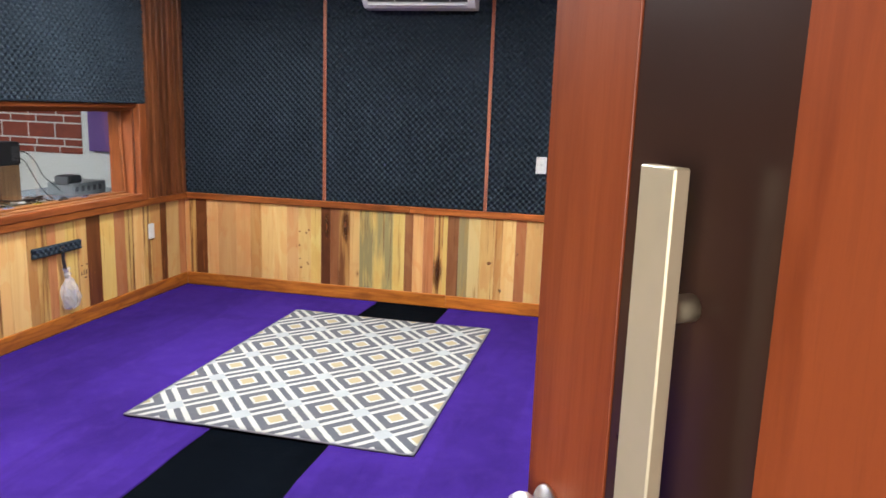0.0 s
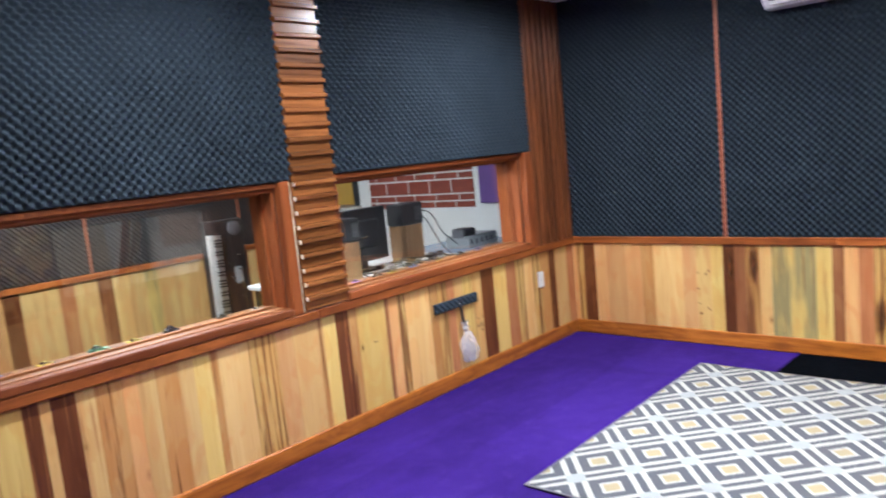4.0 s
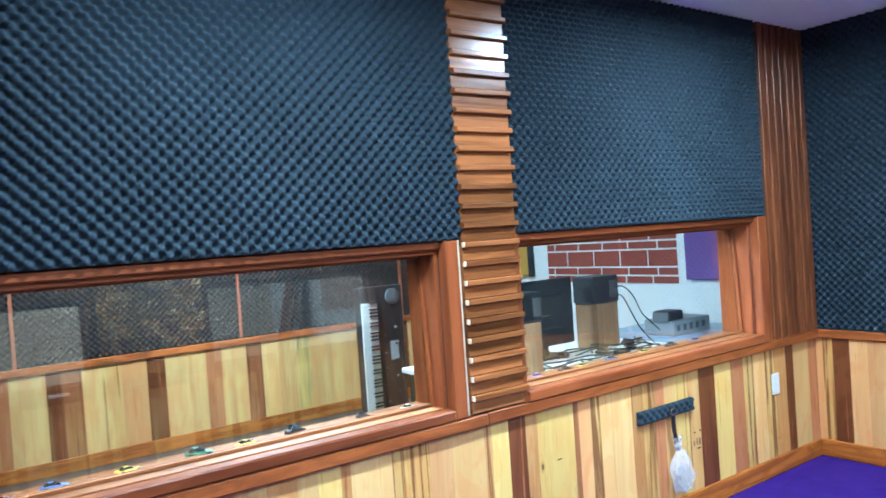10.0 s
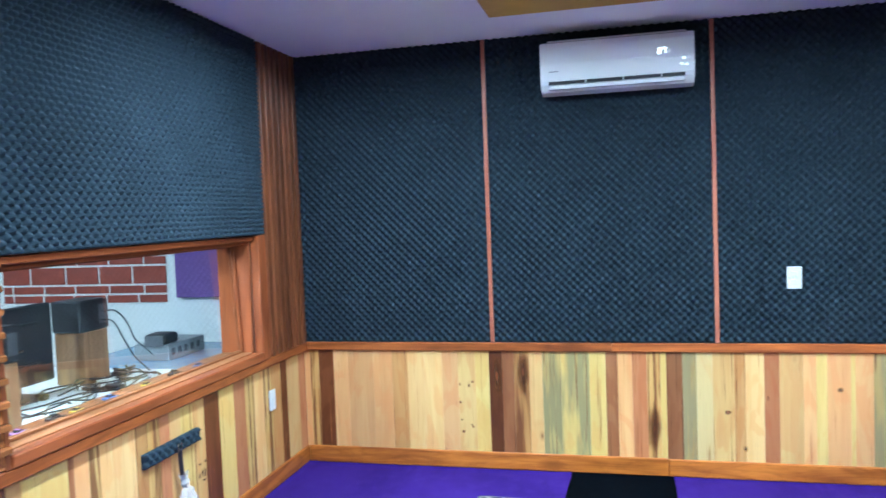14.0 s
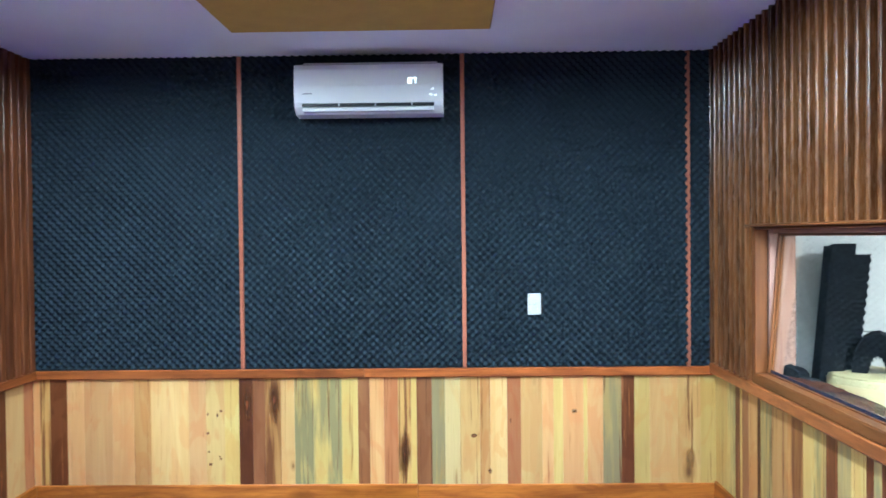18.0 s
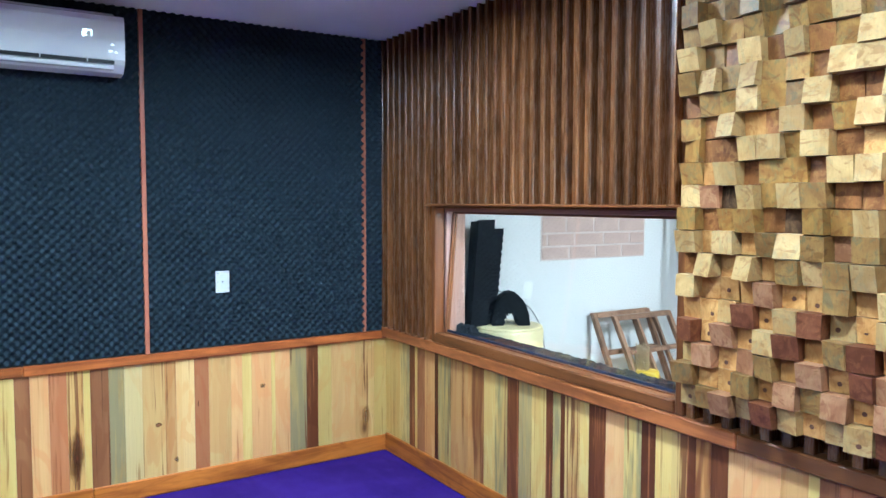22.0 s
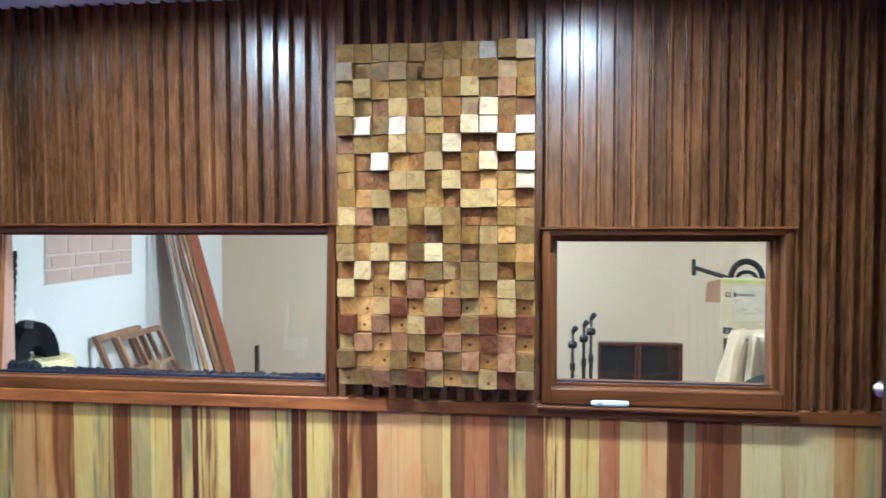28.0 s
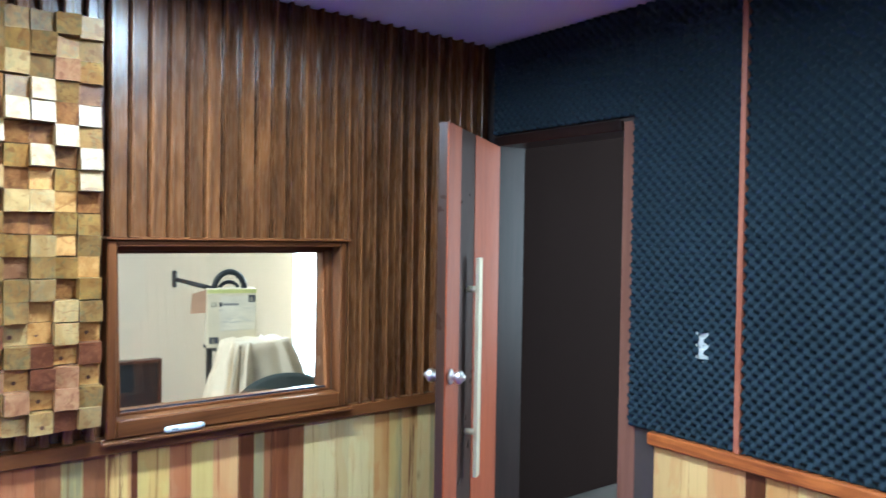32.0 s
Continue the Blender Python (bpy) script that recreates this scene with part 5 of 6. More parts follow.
SMOKED = plain("smoked_plastic", (0.02, 0.025, 0.03), 0.1)
for y, z, colour, turn, size, tall in [
        (-4.413, 0.8185, "white", 0.15, 1.15, 0.9), (-4.271, 0.8185, "red", 0.3, 0.95, 0.8), (-4.149, 0.8185, "blue", -0.1, 1.2, 1.0),
        (-3.941, 0.8185, "yellow", 0.2, 1.2, 0.9), (-3.721, 0.8185, "green", -0.2, 1.35, 1.1), (-3.555, 0.8185, "yellow", 0.1, 1.2, 0.85),
        (-3.379, 0.8185, "black", 0.25, 1.1, 1.6), (-3.099, 0.8185, "black", -0.3, 0.85, 1.6), (-2.895, 0.8185, "white", 0.1, 0.95, 0.9),
        (-2.330, 0.8245, "blue", 0.1, 1.1, 1.0), (-2.200, 0.8245, "purple", 0.2, 1.1, 0.9), (-2.020, 0.8245, "black", -0.2, 1.1, 1.2),
        (-1.900, 0.8245, "yellow", 0.1, 1.1, 0.9), (-1.700, 0.8245, "blue", -0.15, 1.1, 1.0), (-1.460, 0.8245, "yellow", 0.2, 1.0, 1.0),
        (-1.240, 0.8245, "black", 0.0, 1.1, 1.3), (-1.030, 0.8245, "blue", 0.2, 1.1, 0.9)]:
    toy_car(y, z, colour, turn, size, tall)

# ---- foam bar with bagged cable on the wainscot ----
bar = foam_sheet("foam_hanger", (0.0215, -1.70, 0.525), (0, 1, 0), (0, 0, 1), (1, 0, 0), 0.42, 0.062, "", cat=False, pitch=0.044, amp=0.013, base=0.022)
tagged(bar, "short charcoal foam strip stuck on the timber wainscot", "foam strip")
hang = thing("bagged_cable", (0.06, -1.45, 0.2), "coiled cable in a clear plastic bag hung from the foam strip", "cable bag")
mesh_of("ring", tube_data([(0.062, -1.475 + 0.018 * math.cos(a), 0.553 + 0.018 * math.sin(a)) for a in np.linspace(0, 2 * math.pi, 20)], 0.002, 6), METAL, hang)
fix_normals(put_mesh("strap", *tube_data(curve_points([(0.06, -1.475, 0.54), (0.055, -1.468, 0.48), (0.05, -1.452, 0.41), (0.05, -1.445, 0.36)], 8), 0.011, 8), BPLAST, hang, "black webbing strap", True))


def bag_mat():
    m, nodes, links, b = mat_base("clear_film", (0.9, 0.9, 0.93), 0.18)
    b.inputs["Alpha"].default_value = 0.30
    v = coords(nodes, links, (1, 1, 1), False)
    bump(nodes, links, b, noise_tex(nodes, links, v, 38.0, 4), 1.0, 0.01)
    return m


rb, bv, bf = random.Random(8), [], []
prof = [(0.030, 0.425), (0.014, 0.395), (0.024, 0.375), (0.014, 0.352), (0.034, 0.325), (0.046, 0.30), (0.058, 0.265), (0.064, 0.225), (0.066, 0.185), (0.060, 0.150), (0.046, 0.122), (0.020, 0.112)]
prof = [(r * 1.12, 0.425 - (0.425 - z) * 0.88) for r, z in prof]
for i, (r, z) in enumerate(prof):
    for k in range(22):
        a = 2 * math.pi * k / 22
        w = 1.02 * r * (1 + 0.22 * math.sin(5 * a + i) * rb.uniform(0.3, 1.0) + rb.uniform(-0.12, 0.12))
        bv.append((0.058 + 0.45 * w * math.cos(a), -1.435 + w * math.sin(a) + 0.12 * (0.30 - z), z + rb.uniform(-0.007, 0.007)))
for i in range(len(prof) - 1):
    for k in range(22):
        bf.append([i * 22 + k, i * 22 + (k + 1) % 22, (i + 1) * 22 + (k + 1) % 22, (i + 1) * 22 + k])
put_mesh("bag", bv, bf, bag_mat(), hang, "crumpled clear plastic bag", False)
coil = [(0.058 + 0.010 * math.sin(a * 2.3), -1.422 + (0.040 + 0.008 * math.sin(a * 0.37)) * math.cos(a), 0.215 + (0.052 + 0.008 * math.sin(a * 0.29)) * math.sin(a)) for a in np.linspace(0, 46, 260)]
mesh_of("coiled_cable", tube_data(coil, 0.0042, 6), plain("steel_cable", (0.42, 0.43, 0.45), 0.3, 0.6), hang, "grey coiled cable")

BURN = plain("burnt_mark", (0.05, 0.018, 0.008), 0.7)
for y, z, w, h in ((-2.216, 0.486, 0.034, 0.006), (-1.262, 0.400, 0.020, 0.008), (-1.215, 0.402, 0.016, 0.012), (-1.270, 0.345, 0.010, 0.030), (-1.245, 0.352, 0.008, 0.040), (-1.222, 0.350, 0.010, 0.044), (-1.232, 0.315, 0.030, 0.010)):
    mesh_of("scorch_mark", lathe_data([(0.5, 0.0), (0.42, 0.0006)], (0.0, 0.0, 0.0), (1, 0, 0), 12), BURN, wall_a, "small dark scorch mark", False).matrix_local = Matrix.Translation(Vector((0.0222, y, z)) - PLACE[wall_a]) @ Matrix.Diagonal((1, w, h, 1))



def mark_mat(name, colour, edge, grain, most):
    """A stain in the wood that thins out along the grain towards its rim."""
    m, nodes, links, b = mat_base(name, colour, 0.4, 0, 0.25)
    tc = nodes.new("ShaderNodeTexCoord")
    off = nd(nodes, "ShaderNodeMapping", Location=(-1.0, 0.0, -1.0), Scale=(2.0, 0.0, 2.0))
    links.new(tc.outputs["Generated"], off.inputs["Vector"])
    far = nodes.new("ShaderNodeVectorMath")
    far.operation = "LENGTH"
    links.new(off.outputs[0], far.inputs[0])
    n = noise_tex(nodes, links, coords(nodes, links, (grain, grain, grain * 0.12)), 1.0, 4, 0.6, 0.6)
    reach = mth(nodes, links, "MULTIPLY_ADD", n, 1.0, far.outputs["Value"])
    links.new(mth(nodes, links, "MULTIPLY", ramp(nodes, links, reach, 1.22, 1.22 - edge), most), b.inputs["Alpha"])
    c = mixc(nodes, links, ramp(nodes, links, n, 0.4, 0.65), colour, tuple(k * 0.5 for k in colour))
    links.new(c, b.inputs["Base Color"])
    return m


KNOT = mark_mat("board_knot", (0.26, 0.105, 0.038), 0.25, 60.0, 0.9)
RINGK = mark_mat("pale_knot", (0.46, 0.230, 0.075), 0.5, 40.0, 0.55)
HEARTK = mark_mat("heart_stain", (0.185, 0.062, 0.024), 0.65, 55.0, 0.85)


def board_mark(x, z, w, h, material, turn=0.0, seed=0, name="knot"):
    """A thin uneven patch in the face of a wainscot board on wall B."""
    r = random.Random(seed)
    v, n = [], 30
    for depth, k in ((0.0, 1.0), (-0.0007, 0.86)):
        for i in range(n):
            a = 2 * math.pi * i / n
            q = k * (1 + 0.14 * math.sin(3 * a + seed) + r.uniform(-0.07, 0.07) * (1 + 2 * abs(math.sin(a)) ** 6)) / 2
            p, o = w * q * math.cos(a), h * q * math.sin(a)
            v.append((x + p * math.cos(turn) - o * math.sin(turn), -0.0203 + depth, z + p * math.sin(turn) + o * math.cos(turn)))
    f = [[i, (i + 1) % n, n + (i + 1) % n, n + i] for i in range(n)] + [list(range(n))[::-1], list(range(n, 2 * n))]
    fix_normals(put_mesh(name, v, f, material, wall_b))


for k, (x, z) in enumerate([(1.038, 0.517), (1.095, 0.510), (1.116, 0.533), (1.042, 0.296), (1.112, 0.256), (1.050, 0.224), (1.104, 0.268), (1.036, 0.405)]):
    board_mark(x, z, 0.012 + 0.006 * (k % 3), 0.018 + 0.008 * (k % 2), KNOT, 0.3 * k, k)
board_mark(2.576, 0.382, 0.050, 0.030, KNOT, 0.25, 21)
board_mark(3.820, 0.230, 0.082, 0.150, RINGK, 0.0, 22)
board_mark(2.180, 0.275, 0.105, 0.380, HEARTK, 0.05, 23, "heart_stain")
board_mark(1.270, 0.560, 0.060, 0.300, HEARTK, 0.0, 28, "heart_stain")
board_mark(1.430, 0.600, 0.100, 0.330, HEARTK, -0.05, 24, "heart_stain")
board_mark(2.790, 0.470, 0.008, 0.040, KNOT, 0.0, 25)
board_mark(2.671, 0.178, 0.028, 0.050, RINGK, 0.4, 26)
board_mark(3.155, 0.520, 0.050, 0.040, RINGK, 0.2, 27)

# remote control on the window ledge
box("sill_ledge", 3.884, 3.916, -4.32, -3.26, 0.784, 0.796, CFRAME["y"], wall_c, 0.003)
rm = thing("remote_control", (3.90, -3.57, 0.797), "white air conditioner remote standing on the window ledge", "remote control")
mesh_of("shell", lathe_data([(0.003, -0.079), (0.009, -0.077), (0.0125, -0.066), (0.0140, 0.0), (0.0125, 0.066), (0.009, 0.077), (0.003, 0.079)], (3.901, -3.565, 0.811), (0, 1, 0), 18), plain("pale_grey_plastic", (0.60, 0.64, 0.66), 0.4), rm)
box("screen", 3.8862, 3.890, -3.535, -3.510, 0.808, 0.815, plain("grey_lcd", (0.20, 0.22, 0.22), 0.2), rm, 0.001)

# ---- store room behind wall C ----
SX0, SX1, SY0, SY1 = 4.13, 7.9, -6.4, -0.1
for nm, spec, m, lab, cat in [
    ("store_floor", [(SX0, SX1 + 0.1, SY0 - 0.1, SY1 + 0.2, -0.12, 0.0)], GREYF, "plain grey store room floor", "floor"),
    ("store_ceiling", [(SX0, SX1 + 0.1, SY0 - 0.1, SY1 + 0.2, H, H + 0.1)], WHITE, "plain white store room ceiling", "ceiling"),
    ("store_wall_brick", [(SX0, SX1 + 0.1, SY1, SY1 + 0.2, 0, H)], WHITE, "white store room wall with a faded brick patch", "wall"),
    ("store_wall_far", [(SX1, SX1 + 0.1, -6.0, SY1, 0, H), (SX1, SX1 + 0.1, SY0, -6.0, 2.1, H), (SX1, SX1 + 0.1, SY0 - 0.1, SY0, 0, H)], BEIGE, "plain cream store room wall with a bright opening", "wall"),
    ("store_wall_end", [(SX0, SX1 + 0.1, SY0 - 0.1, SY0, 0, H)], BEIGE, "plain cream store room wall", "wall"),
    ("store_wall_near", [(4.13, 4.145, SY0, -L - 0.15, 0, H)], BEIGE, "plain cream store room wall", "wall")]:
    ob = tagged(boxes(nm, spec, m), lab, cat, kind="structure")
    if nm == "store_wall_brick":
        sbrick = ob
box("brick_ground", 5.165, 6.215, SY1 - 0.004, SY1, 1.165, 1.86, plain("faded_mortar", (0.68, 0.57, 0.52), 0.85), sbrick, 0.001)
brick_patch(sbrick, 5.17, 6.21, 1.17, (0.095, 0.095, 0.16, 0.095, 0.16, 0.08), SY1 - 0.004, -1, PINKB, 0.275, 9)
backdrop = box("backdrop", 8.6, 8.65, -8.5, -4.5, -0.5, 3.5, emitter("overcast_daylight", (0.95, 0.98, 1.0), 4.0), None, 0.0)
tagged(backdrop, "plain bright daylight beyond the opening", "sky", kind="structure")

YFOAM = plain("yellow_drum_plastic", (0.78, 0.67, 0.36), 0.45, 0, 0.05)
DX, DY = 4.685, -0.345
dr = thing("drum", (DX, DY, 0), "pale yellow plastic drum with a rim", "drum")
mesh_of("body", lathe_data([(0.215, 0), (0.22, 0.01), (0.228, 0.40), (0.235, 0.765), (0.230, 0.778)], (DX, DY, 0), n=36), YFOAM, dr)
mesh_of("lid", lathe_data([(0.229, 0.778), (0.225, 0.787), (0.20, 0.790)], (DX, DY, 0), n=36), YFOAM, dr)


def arch(x, y, z, r0, r1, deep, n=44):
    """A bent foam piece, its hole along the diagonal between x and y."""
    v, f = [], []
    ux, uy, sx2, sy2 = 0.87, -0.49, 0.49, 0.87
    for i in range(n + 1):
        a = math.pi * i / n
        w = 1 + 0.012 * math.sin(22 * a)
        q = 1 + 0.16 * math.sin(17 * a)
        for d in (-deep / 2, deep / 2):
            for r, tall in ((r0 * q, 1.9), (r1 * w, 1.72)):
                v.append((x + ux * r * math.cos(a) + sx2 * d, y + uy * r * math.cos(a) + sy2 * d, z + max(0.0, r * math.sin(a)) * tall))
    for i in range(n):
        b = i * 4
        for p, q in ((0, 1), (1, 3), (3, 2), (2, 0)):
            f.append([b + p, b + q, b + 4 + q, b + 4 + p])
    f += [[0, 1, 3, 2], [n * 4 + k for k in (0, 2, 3, 1)]]
    return v, f


ar = mesh_of("folded_foam", arch(4.715, -0.33, 0.790, 0.044, 0.122, 0.17), DARKFOAM, None, "", False)
tagged(ar, "black foam piece bent into an arch on the drum", "foam")
tw = thing("foam_stack", (4.45, -0.33, 0), "tall black foam offcuts leaning in the corner", "foam")
for k, (x, y, w, h, lean) in enumerate([(4.33, -0.30, 0.13, 1.47, 0.115), (4.41, -0.26, 0.13, 1.41, 0.135)]):
    rt, vv, ff, ns = random.Random(k), [], [], 110
    for i in range(ns + 1):
        z = h * i / ns
        nick = 0.006 * math.sin(z / 0.047 * 2 * math.pi) * (k == 1) + rt.uniform(-0.0015, 0.0015)
        for a, b in ((x, y - 0.045), (x + w + nick, y - 0.045 + abs(nick)), (x + w + nick, y + 0.045), (x, y + 0.045)):
            vv.append((a + lean * z, b + 0.04 * z, z - (0.03 * (b > y) if i == ns else 0)))
    for i in range(ns):
        for q in range(4):
            ff.append([i * 4 + q, i * 4 + (q + 1) % 4, i * 4 + 4 + (q + 1) % 4, i * 4 + 4 + q])
    ff += [[3, 2, 1, 0], [ns * 4 + q for q in range(4)]]
    fix_normals(put_mesh("offcut", vv, ff, DARKFOAM, tw))
for q in (0.0, 0.05):
    cable([(4.46, -0.14 - q, 0.80), (4.62, -0.13 - q, 0.91 + q), (4.80, -0.13 - q, 0.95 + q * 0.4), (4.98 + q, -0.14 - q, 0.82), (5.08 + q, -0.15 - q, 0.55), (5.12 + q, -0.16 - q, 0.02)], 0.0035, "loose grey cable arching behind the drum", plain("grey_cable", (0.16, 0.17, 0.18), 0.35))


# offcut foam along the sill of window 3
v, f = [], []
rf = random.Random(3)
n = 150
for i in range(n + 1):
    y = -2.30 + 1.63 * i / n
    h = 0.020 + rf.uniform(-0.009, 0.009) + (0.03 if i > 136 else 0.0)
    for x, z in ((4.125, 0.844), (4.125, 0.844 + h * 0.7), (4.105, 0.844 + h), (4.075, 0.844 + h * 0.8), (4.065, 0.844)):
        v.append((x + rf.uniform(-0.003, 0.003), y, z))
for i in range(n):
    for k in range(4):
        f.append([i * 5 + k, i * 5 + k + 1, i * 5 + k + 6, i * 5 + k + 5])
fo = put_mesh("foam_offcut", v, f, DARKFOAM, None, "", False)
fix_normals(fo)
tagged(fo, "ragged charcoal foam strip lying on the window sill", "foam strip")
tagged(box("sealing_strip", 4.000, 4.010, -2.30, -0.67, 0.844, 0.868, plain("navy_seal", (0.012, 0.018, 0.040), 0.9, 0, 0.1, 6, 0.1, 0.1), None, 0.002), "narrow navy sealing strip under the pane", "seal", "seals")
tagged(box("sealing_strip", 4.000, 4.010, -4.24, -3.345, 0.8665, 0.884, plain("navy_seal", (0.012, 0.018, 0.040), 0.9, 0, 0.1, 6, 0.1, 0.1), None, 0.002), "narrow navy sealing strip under the pane", "seal", "seals")

# leaning window frames
OAK = wood("raw_frame_wood", (0.32, 0.19, 0.115), (0.20, 0.105, 0.06), "z", 0.5)


def sash(x0, x1, h, foot, top, twist, label):
    t = thing("leaning_frame", ((x0 + x1) / 2, foot, 0), label, "frame", "leaning frames")

    def member(a0, a1, b0, b1):
        v, f = box_data(a0, a1, -0.02, 0.02, b0, b1, 0.003)
        fix_normals(put_mesh("member", [(a + twist * c, foot + (top - foot) * c / h + b, c) for a, b, c in v], f, OAK, t))

    member(x0, x0 + 0.038, 0.0, h)
    member(x1 - 0.038, x1, 0.0, h)
    member(x0 + 0.039, x1 - 0.039, h - 0.036, h)
    member(x0 + 0.039, x1 - 0.039, 0.46, 0.490)
    for q in (0.36, 0.68):
        member(x0 + (x1 - x0) * q, x0 + (x1 - x0) * q + 0.024, 0.02, h - 0.037)


sash(5.70, 6.30, 0.76, -0.42, -0.14, -0.10, "unfinished brown timber window frame leaning on the wall")
sash(5.86, 6.48, 0.74, -0.52, -0.22, -0.14, "unfinished brown timber window frame leaning on another")

# straw brush in a yellow pot
pot = thing("brush_pot", (5.66, -0.66, 0), "frayed straw brush standing in a yellow pot", "brush")
mesh_of("pot", lathe_data([(0.065, 0), (0.075, 0.30), (0.078, 0.42), (0.072, 0.43)], (5.66, -0.66, 0), n=20), plain("yellow_pot_plastic", (0.68, 0.48, 0.03), 0.4), pot)
rs, sv, sf = random.Random(21), [], []
for k in range(70):
    a, r = rs.uniform(0, 6.28), rs.uniform(0.01, 0.06)
    tip = (5.66 + r * 1.1 * math.cos(a) - 0.03, -0.62 + r * 1.1 * math.sin(a), 0.43 + rs.uniform(0.06, 0.19))
    pv, pf = tube_data([(5.66 + r * 0.8 * math.cos(a), -0.62 + r * 0.8 * math.sin(a), 0.40), tip], 0.004, 4)
    sf += [[q + len(sv) for q in face] for face in pf]
    sv += pv
put_mesh("bristles", sv, sf, plain("straw", (0.50, 0.38, 0.22), 0.8), pot)

# lumber
rl = random.Random(2)
tones = [wood("lumber_red", (0.30, 0.085, 0.045), (0.2, 0.05, 0.025), "z", 0.5), wood("lumber_tan", (0.42, 0.25, 0.12), (0.28, 0.14, 0.06), "z", 0.5), wood("lumber_grey", (0.40, 0.36, 0.32), (0.28, 0.25, 0.22), "z", 0.6), wood("lumber_brown", (0.26, 0.13, 0.07), (0.16, 0.075, 0.04), "z", 0.5)]
for k, (xt, xb, yb, w, tone) in enumerate([(6.96, 6.90, -0.42, 0.035, 2), (7.05, 6.98, -0.46, 0.025, 2), (7.13, 7.16, -0.44, 0.06, 1), (7.19, 7.24, -0.50, 0.07, 3), (7.25, 7.31, -0.47, 0.05, 1), (7.29, 7.36, -0.52, 0.05, 3), (7.33, 7.42, -0.45, 0.07, 1), (7.37, 7.47, -0.44, 0.26, 0)]):
    h = 1.95 + rl.uniform(-0.1, 0.35)
    v, f = box_data(0, w, 0, 0.022, 0, h, 0.002)
    ob = put_mesh("lumber", [(0.73 + 0.91 * (xb - 0.73) + a + 0.91 * (xt - xb) * c / 1.45, yb - 0.18 + b + (0.05 - yb) * c / h, c) for a, b, c in v], f, tones[tone])
    fix_normals(ob)
    tagged(ob, ("red-brown", "tan", "weathered grey", "brown")[tone] + " timber board leaning in the corner", "board", "lumber")
lv = thing("spirit_level", (7.50, -0.62, 0), "short black slotted rail standing on end", "rail")
box("rail", 7.47, 7.53, -0.63, -0.60, 0.0, 0.39, BPLAST, lv, 0.003)
for k in range(6):
    box("slot", 7.49, 7.51, -0.6325, -0.6300, 0.03 + k * 0.06, 0.065 + k * 0.06, METAL, lv, 0.0)


# microphone stands
def mic_stand(x, y, h, label):
    t = thing("microphone_stand", (x, y, 0), label, "microphone stand", "microphone stands")
    mesh_of("pole", lathe_data([(0.015, 0.04), (0.015, h * 0.6), (0.012, h * 0.6 + 0.01), (0.012, h)], (x, y, 0), n=12), BPLAST, t)
    mesh_of("collar", lathe_data([(0.016, -0.03), (0.022, -0.02), (0.022, 0.03), (0.014, 0.04)], (x, y, h * 0.6), n=12), BPLAST, t)
    mesh_of("clutch", lathe_data([(0.018, -0.035), (0.030, -0.025), (0.030, 0.025), (0.018, 0.035)], (x, y, h - 0.10), (0, 1, 0), 12), BPLAST, t)
    mesh_of("clip", lathe_data([(0.018, 0), (0.022, 0.05), (0.016, 0.055)], (x, y, h), (-0.4, -0.5, 0.8), 12), BPLAST, t)
    for a in (0.3, 2.4, 4.5):
        mesh_of("leg", tube_data([(x, y, 0.10), (x + 0.17 * math.cos(a), y + 0.17 * math.sin(a), 0.009)], 0.009, 8), BPLAST, t)


mic_stand(6.64, -3.54, 0.70, "short black microphone stand with folded legs")
mic_stand(6.70, -3.63, 0.74, "black microphone stand beside another")
mic_stand(6.68, -3.685, 0.80, "black microphone stand beside another, slightly taller")

# framed dark panels
REDF = wood("cabinet_red_wood", (0.095, 0.038, 0.025), (0.06, 0.022, 0.014), "z", 0.4)
for y0, y1, x in ((-4.125, -3.79, 7.25), (-4.50, -4.13, 7.25)):
    t = thing("framed_foam_panel", (x, (y0 + y1) / 2, 0), "black panel in a red-brown timber frame on the floor", "panel", "framed panels")
    for a, b, c, d in ((y0, y0 + 0.025, 0, 0.52), (y1 - 0.025, y1, 0, 0.52), (y0 + 0.025, y1 - 0.025, 0.495, 0.52), (y0 + 0.025, y1 - 0.025, 0, 0.025)):
        box("frame_member", x, x + 0.09, a, b, c, d, REDF, t, 0.003)
    box("infill", x + 0.02, x + 0.07, y0 + 0.025, y1 - 0.025, 0.025, 0.495, BPLAST, t, 0.002)

# covered table with a vacuum cleaner box
TX, TY, TZ = 6.33, -4.925, 0.745
tb = thing("covered_table", (TX, TY, 0), "small table under a draped satin cream cloth", "table")
box("tabletop", TX - 0.155, TX + 0.155, TY - 0.205, TY + 0.205, TZ - 0.027, TZ, STANDW, tb, 0.004)
for a in (TX - 0.13, TX + 0.09):
    for b in (TY - 0.18, TY + 0.14):
        box("leg", a, a + 0.04, b, b + 0.04, 0, TZ - 0.027, STANDW, tb, 0.003)
sl = thing("stool", (6.78, -4.93, 0), "plain dark stool carrying the vacuum cleaner box", "stool")
box("seat", 6.60, 6.98, -5.12, -4.74, 0.63, 0.657, BPLAST, sl, 0.006)
for a in (6.62, 6.92):
    for b in (-5.10, -4.80):
        box("leg", a, a + 0.04, b, b + 0.04, 0, 0.63, BPLAST, sl, 0.004)
SATIN = plain("cream_satin", (0.80, 0.66, 0.46), 0.25, 0, 0.08, 9, 0.5)
cv, cf = [], []
nseg = 140
